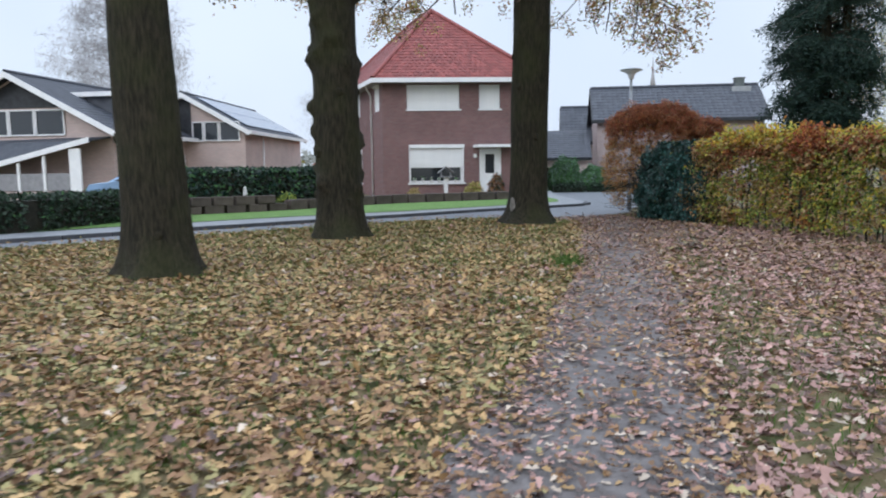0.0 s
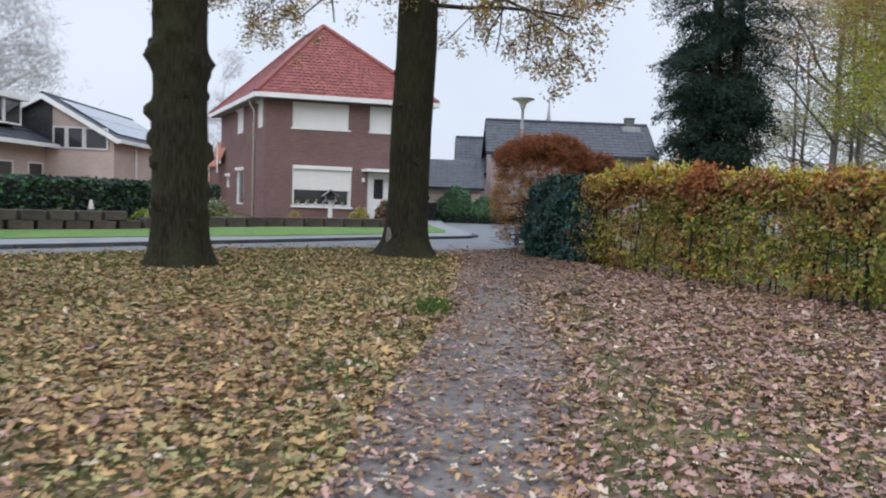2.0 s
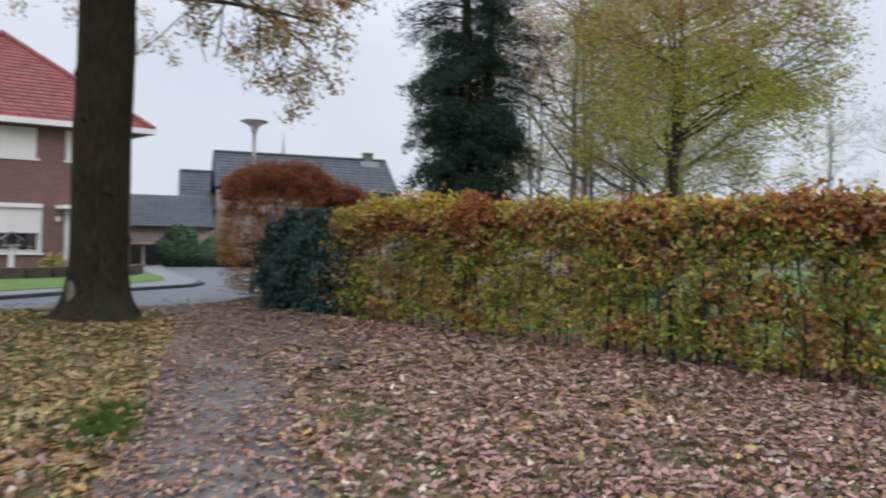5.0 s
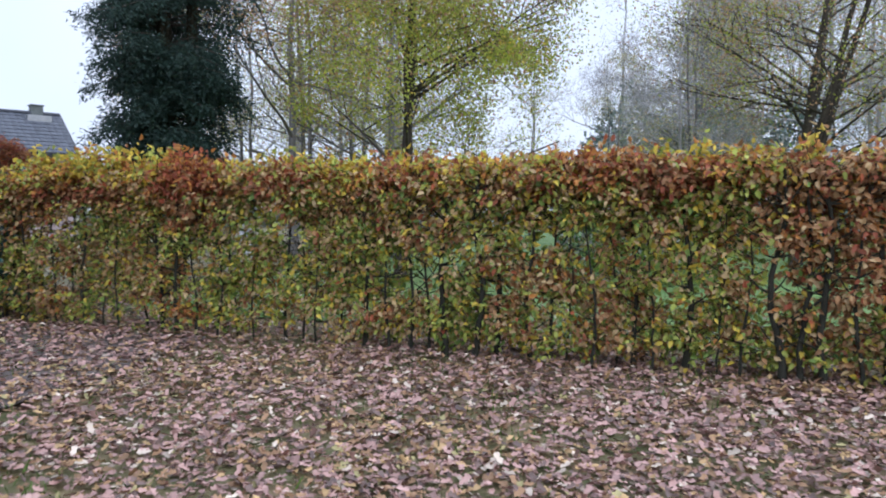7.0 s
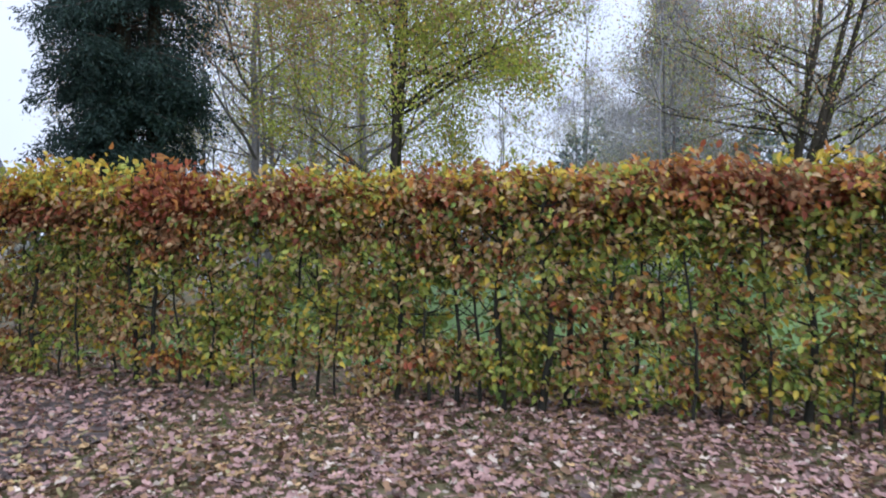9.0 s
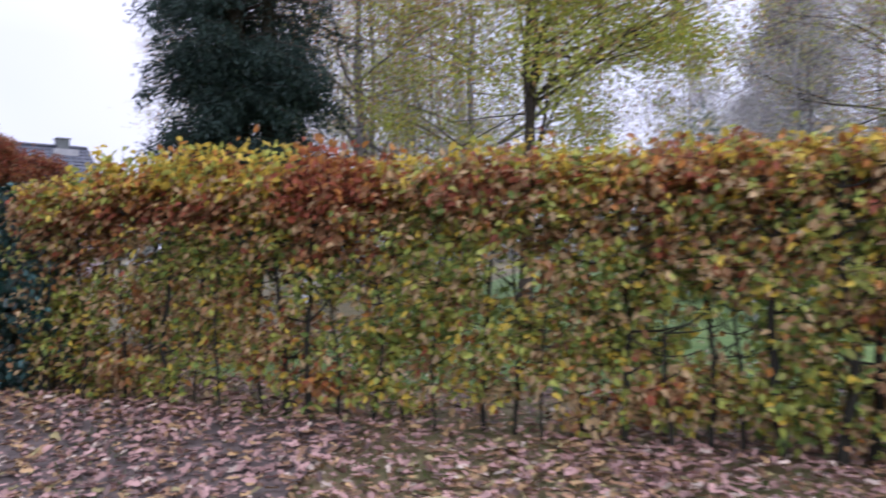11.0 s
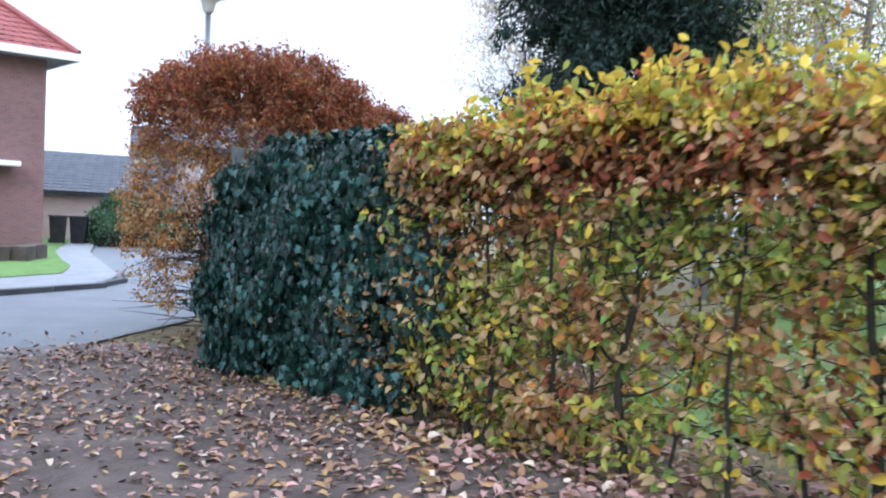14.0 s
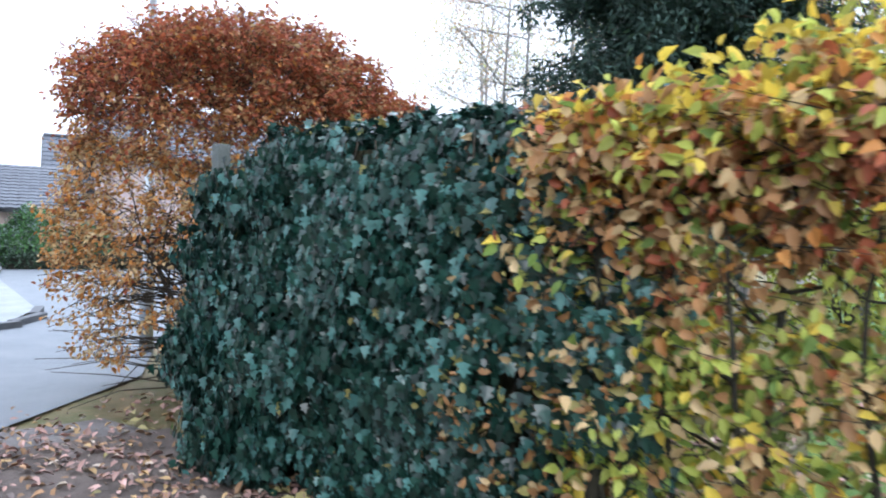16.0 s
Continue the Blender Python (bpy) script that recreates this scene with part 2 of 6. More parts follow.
# Two ivy greens: deep shade painted into the dark one, sky glints into the pale.
L_IVY = leaf_mat("leaf_ivy", (0.004, 0.020, 0.014), (0.014, 0.046, 0.034), rough=0.28, spread=0.6, through_light=0.04)
L_IVY_GLINT = leaf_mat("leaf_ivy_glint", (0.035, 0.10, 0.09), (0.08, 0.17, 0.155), rough=0.26, through_light=0.05)
L_CONIFER = leaf_mat("needle_spray", (0.012, 0.032, 0.025), (0.030, 0.060, 0.046), rough=0.7, through_light=0.1)
L_BUSH = leaf_mat("leaf_bush", (0.05, 0.13, 0.045), (0.11, 0.24, 0.08), rough=0.5, through_light=0.2)
L_DARKHEDGE = leaf_mat("leaf_dark_hedge", (0.010, 0.026, 0.014), (0.028, 0.055, 0.028), rough=0.5, through_light=0.08)
# Far foliage: the greying and paling by haze sits in these three colours.
L_HAZEBROWN = leaf_mat("leaf_haze_grey_brown", (0.15, 0.135, 0.135), (0.22, 0.20, 0.20), through_light=0.25)
L_TEAL = leaf_mat("leaf_haze_blue_green", (0.13, 0.19, 0.17), (0.21, 0.27, 0.24), through_light=0.2)
L_HAZE = leaf_mat("leaf_haze_pale", (0.34, 0.36, 0.33), (0.46, 0.46, 0.41), through_light=0.4)
G_TAN = leaf_mat("fallen_tan", (0.33, 0.21, 0.09), (0.46, 0.31, 0.15), rough=0.7, through_light=0.0)
G_BROWN = leaf_mat("fallen_brown", (0.20, 0.115, 0.06), (0.31, 0.185, 0.10), rough=0.7, through_light=0.0)
G_PINK = leaf_mat("fallen_pink_brown", (0.29, 0.168, 0.14), (0.42, 0.265, 0.23), rough=0.6, through_light=0.0)
G_DARK = leaf_mat("fallen_wet_dark", (0.09, 0.06, 0.05), (0.16, 0.10, 0.08), rough=0.4, through_light=0.0)
G_OLIVE = leaf_mat("fallen_olive", (0.24, 0.21, 0.09), (0.34, 0.29, 0.13), rough=0.7, through_light=0.0)
G_PALE = leaf_mat("fallen_pale", (0.42, 0.34, 0.26), (0.55, 0.46, 0.37), rough=0.7, through_light=0.0)
M_GRASS = leaf_mat("grass_blade", (0.06, 0.12, 0.02), (0.13, 0.22, 0.045), rough=0.6, through_light=0.2)


# ---- building helpers ----
def link(name, me, parent=None, label="", category="", group="", kind=""):
    ob = new(name, me)
    if parent:
        ob.parent = parent
    return tagged(ob, label, category, group, kind)


def mesh_of(name, verts, faces, mats, idx=None, smooth=False):
    me = bpy.data.meshes.new(name)
    me.from_pydata([tuple(v) for v in verts], [], faces)
    for m in (mats if isinstance(mats, (list, tuple)) else [mats]):
        me.materials.append(m)
    if idx is not None:
        me.polygons.foreach_set("material_index", np.asarray(idx, dtype=np.int32))
    if smooth:
        me.polygons.foreach_set("use_smooth", np.ones(len(me.polygons), dtype=bool))
    me.update()
    return me


def empty(name, x, y, z=0.0, turn=0.0, label="", category="", group="", kind=""):
    ob = new(name)
    ob.matrix_basis = pose(x, y, z, 0, 0, turn)
    ob.empty_display_size = 0.2
    return tagged(ob, label, category, group, kind)


def part(name, bm, material, parent, label=""):
    me = bpy.data.meshes.new(name)
    bm.to_mesh(me)
    bm.free()
    me.materials.append(material)
    return link(name, me, parent, label)


def box_bm(x0, y0, z0, x1, y1, z1, bevel=0.0):
    bm = bmesh.new()
    bmesh.ops.create_cube(bm, size=1.0)
    bmesh.ops.scale(bm, vec=(x1 - x0, y1 - y0, z1 - z0), verts=bm.verts)
    bmesh.ops.translate(bm, vec=((x0 + x1) / 2, (y0 + y1) / 2, (z0 + z1) / 2), verts=bm.verts)
    if bevel:
        bmesh.ops.bevel(bm, geom=bm.edges[:], offset=bevel, segments=2, affect="EDGES", profile=0.6)
    return bm


def prism_bm(outline, z0, z1):
    """An upright prism over a plan outline."""
    bm = bmesh.new()
    low = [bm.verts.new((x, y, z0)) for x, y in outline]
    high = [bm.verts.new((x, y, z1)) for x, y in outline]
    k = len(outline)
    for i in range(k):
        bm.faces.new((low[i], low[(i + 1) % k], high[(i + 1) % k], high[i]))
    bm.faces.new(high)
    bm.faces.new(low[::-1])
    bmesh.ops.recalc_face_normals(bm, faces=bm.faces)
    return bm


def tubes(lines, sides=6):
    """Tapered tubes: each line is a list of (point, radius). Returns verts and faces of all of them."""
    verts, faces = [], []
    for line in lines:
        base = len(verts)
        k = len(line)
        pts = [Vector(p) for p, r in line]
        for i in range(k):
            d = (pts[min(i + 1, k - 1)] - pts[max(i - 1, 0)])
            d = d.normalized() if d.length > 1e-9 else Vector((0, 0, 1))
            u = d.cross(Vector((0.31, 0.87, 0.11)))
            u = u.normalized() if u.length > 1e-6 else Vector((1, 0, 0))
            w = d.cross(u)
            for s in range(sides):
                a = 2 * math.pi * s / sides
                verts.append(pts[i] + (u * math.cos(a) + w * math.sin(a)) * line[i][1])
        for i in range(k - 1):
            for s in range(sides):
                a, b = base + i * sides + s, base + i * sides + (s + 1) % sides
                faces.append((a, b, b + sides, a + sides))
        faces.append(tuple(base + (k - 1) * sides + s for s in range(sides)))
    return verts, faces


BEECH = (np.array([(0, 0, 0), (0.27, 0.26, 0.10), (0.27, 0.62, 0.05), (0, 1.04, -0.16), (-0.25, 0.66, 0.06), (-0.28, 0.28, 0.09)]), [(0, 1, 2, 3), (0, 3, 4, 5)])
OAK = (np.array([(0, 0, 0), (0.17, 0.22, 0.05), (0.10, 0.32, 0.0), (0.30, 0.50, 0.10), (0.15, 0.62, 0.0), (0.28, 0.84, 0.08), (0, 1.0, 0.02),
                 (-0.28, 0.82, 0.09), (-0.15, 0.60, 0.0), (-0.30, 0.48, 0.10), (-0.10, 0.32, 0.0), (-0.17, 0.22, 0.05)]),
       [(0, 1, 2, 3, 4), (0, 4, 5, 6), (0, 6, 7, 8), (0, 8, 9, 10, 11)])
LOBED = (np.array([(0, 0, 0), (0.26, 0.30, 0.08), (0.16, 0.55, 0.0), (0.26, 0.82, 0.08), (0, 1, 0.0), (-0.26, 0.80, 0.09), (-0.16, 0.52, 0.0), (-0.26, 0.28, 0.08)]), [(0, 1, 2, 3, 4), (0, 4, 5, 6, 7)])
IVY = (np.array([(0, 0, 0), (0.42, 0.12, 0.03), (0.22, 0.40, 0.02), (0.46, 0.58, 0.05), (0.18, 0.62, 0.0), (0, 1.0, -0.05), (-0.18, 0.62, 0.0),
                 (-0.46, 0.58, 0.05), (-0.22, 0.40, 0.02), (-0.42, 0.12, 0.03)]), [(0, 1, 2), (0, 2, 3, 4), (0, 4, 5, 6), (0, 6, 7, 8), (0, 8, 9)])
NEEDLE = (np.array([(0, 0, 0), (0.13, 0.5, 0.02), (0, 1, -0.08), (-0.13, 0.45, 0.02)]), [(0, 1, 2, 3)])
TWIG = (np.array([(0, 0, 0), (0.016, 0.5, 0.05), (0, 1, 0), (-0.016, 0.45, 0.05)]), [(0, 1, 2, 3)])
BLADE = (np.array([(-0.05, 0, 0), (0.05, 0, 0), (0.03, 0.6, 0.06), (0, 1, 0.2), (-0.03, 0.6, 0.06)]), [(0, 1, 2, 3, 4)])


def leaf_cloud(name, shape, centers, along, normal, size, mats, idx):
    """Many small leaves in one mesh: a leaf at each centre, its tip towards along, its face towards normal."""
    c = np.asarray(centers, dtype=float)
    k = len(c)
    y = np.asarray(along, dtype=float)
    y /= np.linalg.norm(y, axis=1, keepdims=True) + 1e-9
    nn = np.asarray(normal, dtype=float)
    x = np.cross(y, nn)
    x /= np.linalg.norm(x, axis=1, keepdims=True) + 1e-9
    z = np.cross(x, y)
    t, fs = shape
    s = np.asarray(size, dtype=float).reshape(-1, 1, 1) * np.ones((k, 1, 1))
    curl = np.random.uniform(0.3, 2.2, (k, 1, 1))
    v = c[:, None, :] + s * (t[None, :, 0:1] * x[:, None, :] + t[None, :, 1:2] * y[:, None, :] + curl * t[None, :, 2:3] * z[:, None, :])
    nv = len(t)
    loops = np.concatenate([np.array(f) for f in fs])
    lens = np.array([len(f) for f in fs])
    all_loops = (loops[None, :] + (np.arange(k) * nv)[:, None]).ravel()
    all_lens = np.tile(lens, k)
    me = bpy.data.meshes.new(name)
    me.vertices.add(k * nv)
    me.vertices.foreach_set("co", v.ravel())
    me.loops.add(len(all_loops))
    me.loops.foreach_set("vertex_index", all_loops.astype(np.int32))
    me.polygons.add(len(all_lens))
    me.polygons.foreach_set("loop_start", np.concatenate([[0], np.cumsum(all_lens)[:-1]]).astype(np.int32))
    for m in mats:
        me.materials.append(m)
    me.polygons.foreach_set("material_index", np.repeat(np.asarray(idx, dtype=np.int32), len(fs)))
    me.update(calc_edges=True)
    return me


def rand_dirs(k):
    d = np.random.normal(size=(k, 3))
    return d / np.linalg.norm(d, axis=1, keepdims=True)


def fnoise(p, scale):
    """Smooth noise in -1..1 for an array of points."""
    return np.array([noise.noise(Vector((float(a[0]), float(a[1]), float(a[2]))) * scale) for a in p])


def pick(k, weights):
    w = np.array(weights, dtype=float)
    return np.random.choice(len(w), size=k, p=w / w.sum())


def on_line(line, s):
    """Points at lengths s along a plan polyline, and the way along it there."""
    p = np.array(line, dtype=float)
    seg = np.diff(p, axis=0)
    ln = np.linalg.norm(seg, axis=1)
    cum = np.concatenate([[0], np.cumsum(ln)])
    i = np.clip(np.searchsorted(cum, s, side="right") - 1, 0, len(ln) - 1)
    f = ((s - cum[i]) / ln[i])[:, None]
    return p[i] + seg[i] * f, seg[i] / ln[i][:, None], cum[-1]


def strip(name, left, right, z, material, label, category, kind="structure"):
    """A ground strip between two plan polylines, subdivided, with a small crumbly edge."""
    verts, faces = [], []
    k = 60
    a, _, la = on_line(left, np.linspace(0, on_line(left, np.array([0.0]))[2] - 1e-6, k))
    b, _, lb = on_line(right, np.linspace(0, on_line(right, np.array([0.0]))[2] - 1e-6, k))
    cols = 8
    for i in range(k):
        for j in range(cols + 1):
            f = j / cols
            q = a[i] * (1 - f) + b[i] * f
            w = noise.noise(Vector((q[0] * 1.7, q[1] * 1.7, 3.1))) * (0.14 if j in (0, cols) and "path" in name else 0)
            verts.append((q[0] + w, q[1], z + (0.012 * noise.noise(Vector((q[0] * 1.3, q[1] * 1.3, 0))) if "path" in name and 0 < j < cols else 0)))
    for i in range(k - 1):
        for j in range(cols):
            m = i * (cols + 1) + j
            faces.append((m, m + 1, m + cols + 2, m + cols + 1))
    return link(name, mesh_of(name, verts, faces, material, smooth=True), None, label, category, "", kind)


# ---- ground ----
HEDGE = [(6.15, 17.45), (6.85, 16.2), (8.0, 14.15), (9.25, 11.35), (10.45, 8.9), (12.6, 4.6)]
PATH_L = [(1.5, -6), (1.9, 0.5), (2.1, 2.8), (2.4, 4.2), (2.65, 6.7), (3.0, 9.5), (3.12, 12.6), (3.3, 15.5), (3.35, 18.2), (2.6, 19.6), (2.2, 20.3)]
PATH_R = [(3.2, -6), (3.45, 0.5), (3.5, 3), (3.75, 5.7), (4.1, 7.4), (4.25, 9.6), (4.42, 11.5), (4.62, 13.4), (5.8, 15.4), (5.95, 16.9), (5.4, 18.7), (5.2, 19.8), (4.6, 20.8)]
NEAR = [(-60, -48), (-22, -6), (-11, 7.2), (-7.5, 11.7), (-4.5, 15.2), (-2.2, 17.9), (0.5, 19.8), (2.9, 20.3), (4.4, 20.9), (5.0, 22.2), (5.4, 24.5), (6.6, 30), (8.4, 36), (12, 46)]
FAR = [(-61, -46.6), (-23, -4.2), (-12, 8.4), (-8.3, 12.7), (-5.5, 16.1), (-3.0, 19.0), (-1.2, 21.0), (0.8, 23.4), (2.6, 25.1), (3.7, 26.2), (4.0, 27.0), (4.05, 28.0), (3.6, 31.5), (3.0, 36), (2.6, 46)]
PAVE = [(-62.5, -45), (-24.6, -2.4), (-13.6, 10), (-9.2, 14.4), (-6.4, 17.9), (-4.4, 20.1), (-2.0, 22.2), (0.4, 24.8), (2.0, 26.9), (2.7, 27.8), (3.1, 28.5), (3.2, 29.3), (2.7, 32), (2.1, 36), (1.7, 46)]
LAWN = [(-66, -41), (-28, 2), (-15, 13.6), (-10.2, 18.2), (-8.0, 20.8), (-6.2, 22.6), (-4.6, 25.6), (-2.9, 27.8), (0.3, 30.2), (1.2, 30.9), (1.7, 31.4), (2.0, 32.0), (1.6, 33.4), (1.2, 36), (0.8, 46)]

gx = np.unique(np.concatenate([np.array([-400, -150, -70, -40, -25]), np.arange(-14, 16, 0.4), np.array([20, 30, 45, 80, 150, 400])]))
gy = np.unique(np.concatenate([np.array([-400, -150, -60, -25]), np.arange(-6, 24, 0.4), np.array([26, 30, 36, 45, 60, 90, 150, 400])]))
gv = [(x, y, (0.018 * noise.noise(Vector((x * 0.9, y * 0.9, 0))) - 0.01) if -14 < x < 16 and -6 < y < 24 else -0.02) for y in gy for x in gx]
gf = [(j * len(gx) + i, j * len(gx) + i + 1, (j + 1) * len(gx) + i + 1, (j + 1) * len(gx) + i) for j in range(len(gy) - 1) for i in range(len(gx) - 1)]
link("ground", mesh_of("ground", gv, gf, M_SOIL, smooth=True), None, "leaf-strewn turf and dark soil", "ground", "", "structure")
strip("path", PATH_L, PATH_R, 0.016, M_PATH, "trodden grey earth footpath with scattered leaves", "path")
strip("earth_path", [(4.2, 12.4), (3.7, 14), (3.55, 16), (3.5, 18), (3.2, 20.0)], [(5.3, 12.5), (7.6, 14.3), (6.6, 16.2), (5.75, 18.2), (5.0, 20.3)], 0.031, M_EARTH, "bare brown earth at the foot of the hedge", "ground")
strip("road", NEAR, FAR, 0.012, M_ROAD, "damp light grey asphalt road", "road")
strip("pavement", FAR, PAVE, 0.075, M_PAVE, "pale concrete paving beside the road", "pavement")
strip("grass_verge", PAVE, LAWN, 0.09, M_LAWN, "bright green mown grass verge", "lawn")
strip("garden_lawn", [(7.6, 17.4), (9.6, 14), (12, 8), (14.2, 3)], [(40, 40), (45, 30), (48, 15), (50, 0)], 0.02, M_GARDEN, "green garden lawn behind the hedge", "lawn")


def kerb_run(line, name, z0, z1, w, label):
    """Kerb stones end to end along a plan polyline, as pieces of one kerb."""
    top = empty(name, 0, 0, 0, 0, label, "kerb", "", "structure")
    total = on_line(line, np.array([0.0]))[2]
    bm = box_bm(-0.49, -w / 2, z0, 0.49, w / 2, z1, 0.015)
    me = bpy.data.meshes.new("kerb_stone")
    bm.to_mesh(me)
    bm.free()
    me.materials.append(M_KERB)
    for s in np.arange(0.5, total, 1.0):
        p, d, _ = on_line(line, np.array([s]))
        ob = link("kerb_stone", me, top)
        ob.matrix_basis = pose(p[0][0], p[0][1], 0, 0, 0, math.degrees(math.atan2(d[0][1], d[0][0])))


kerb_run(FAR[2:12], "kerb", -0.05, 0.10, 0.14, "concrete kerb along the road, darkened for its edge shade")


# ---- the roadside oaks ----
def trunk_mesh(name, height, r_top, r_low, flare, lean, knobs=0, seed=1):
    """A bole with root flare, furrowed outline and, if asked, burrs."""
    rnd = random.Random(seed)
    burr = [(rnd.uniform(0.9, height), rnd.uniform(0, 2 * math.pi), rnd.uniform(0.10, 0.20), rnd.uniform(0.07, 0.19)) for _ in range(knobs)]
    sides, rings = 44, 70
    verts, faces = [], []
    for i in range(rings + 1):
        z = height * (i / rings) ** 1.15
        r = r_low + (r_top - r_low) * (z / height) + flare * math.exp(-z / 0.28)
        cx, cy = lean[0] * z, lean[1] * z
        cx += 0.03 * noise.noise(Vector((z * 0.5, seed, 0)))
        for s in range(sides):
            a = 2 * math.pi * s / sides
            lobes = 1 + 0.16 * math.exp(-z / 0.35) * math.sin(5 * a + seed) + 0.035 * noise.noise(Vector((math.cos(a) * 2, math.sin(a) * 2, z * 0.8 + seed)))
            ridge = 0.012 * noise.noise(Vector((math.cos(a) * 11, math.sin(a) * 11, z * 1.6 + seed)))
            q = r * lobes + ridge
            for bz, ba, bs, bh in burr:
                da = (a - ba + math.pi) % (2 * math.pi) - math.pi
                dd = ((z - bz) ** 2 + (da * r) ** 2) / (bs * bs)
                if dd < 4:
                    q += bh * math.exp(-dd * 1.6)
            verts.append((cx + q * math.cos(a), cy + q * math.sin(a), z - 0.06))
    for i in range(rings):
        for s in range(sides):
            a, b = i * sides + s, i * sides + (s + 1) % sides
            faces.append((a, b, b + sides, a + sides))
    return mesh_of(name, verts, faces, M_BARK, smooth=True)


def grow(start, way, length, radius, depth, rnd, lines, tips, droop=0.0, spread=0.7, steps=5):
    """Branching limbs: fills lines with tapered tubes and tips with the points where leaves sit."""
    pts = [(Vector(start), radius)]
    p, d = Vector(start), Vector(way).normalized()
    for i in range(steps):
        d = (d + Vector((rnd.uniform(-1, 1), rnd.uniform(-1, 1), rnd.uniform(-0.6, 0.6) - droop)) * 0.16).normalized()
        p = p + d * (length / steps)
        r = radius * (1 - 0.62 * (i + 1) / steps)
        pts.append((p.copy(), r))
        if depth > 0 and i >= 1:
            for _ in range(2 if i > 1 else 1):
                side = Vector((rnd.uniform(-1, 1), rnd.uniform(-1, 1), rnd.uniform(-0.5, 0.6) - droop)).normalized()
                grow(p, d * (1 - spread) + side * spread, length * rnd.uniform(0.42, 0.62), r * 0.6, depth - 1, rnd, lines, tips, droop, spread, max(3, steps - 1))
        if depth == 0:
            tips.append((p.copy(), d.copy()))
    lines.append(pts)


def sprays(base, way, face, leaves, length, jitter):
    """Leaves set alternately along short twigs: places, ways, faces and the twig of each, and the twigs as lines."""
    k = len(base)
    way = way / (np.linalg.norm(way, axis=1, keepdims=True) + 1e-9)
    side = np.cross(way, face)
    side /= np.linalg.norm(side, axis=1, keepdims=True) + 1e-9
    ln = length * np.random.uniform(0.6, 1.4, k)
    which = np.repeat(np.arange(k), leaves)
    j = np.tile(np.arange(leaves), k)
    f = (j + np.random.rand(len(j))) / leaves
    sg = np.where(j % 2 == 0, 1.0, -1.0)[:, None]
    c = base[which] + way[which] * (f * ln[which])[:, None] + side[which] * sg * 0.012 + np.random.normal(size=(len(j), 3)) * jitter
    al = way[which] * 0.55 + side[which] * sg * 0.8 + np.random.normal(size=(len(j), 3)) * 0.35 - np.array([0, 0, 0.25])
    nm = face[which] + np.random.normal(size=(len(j), 3)) * 0.45
    lines = [[(Vector(a - w * 0.10), 0.0035), (Vector(a + w * d), 0.0015)] for a, w, d in zip(base, way, ln)]
    return c, al, nm, which, lines


def palette(kinds, tables):
    """A material number for each leaf, drawn from the table that its kind names."""
    out = np.zeros(len(kinds), dtype=int)
    for i, w in enumerate(tables):
        m = kinds == i
        out[m] = pick(int(m.sum()), w)
    return out


def crown_leaves(name, tips, per, reach, size, shape, mats, weights, parent, label, flat=0.5, hang=0.0):
    base = np.repeat(np.array([tuple(p) for p, d in tips]), per, axis=0)
    k = len(base)
    c = base + np.random.normal(size=(k, 3)) * reach
    al = rand_dirs(k)
    al[:, 2] -= hang
    nm = rand_dirs(k)
    nm[:, 2] += flat
    me = leaf_cloud(name, shape, c, al, nm, np.random.uniform(0.7, 1.3, k) * size, mats, pick(k, weights))
    return link(name, me, parent, label, kind="stuff")


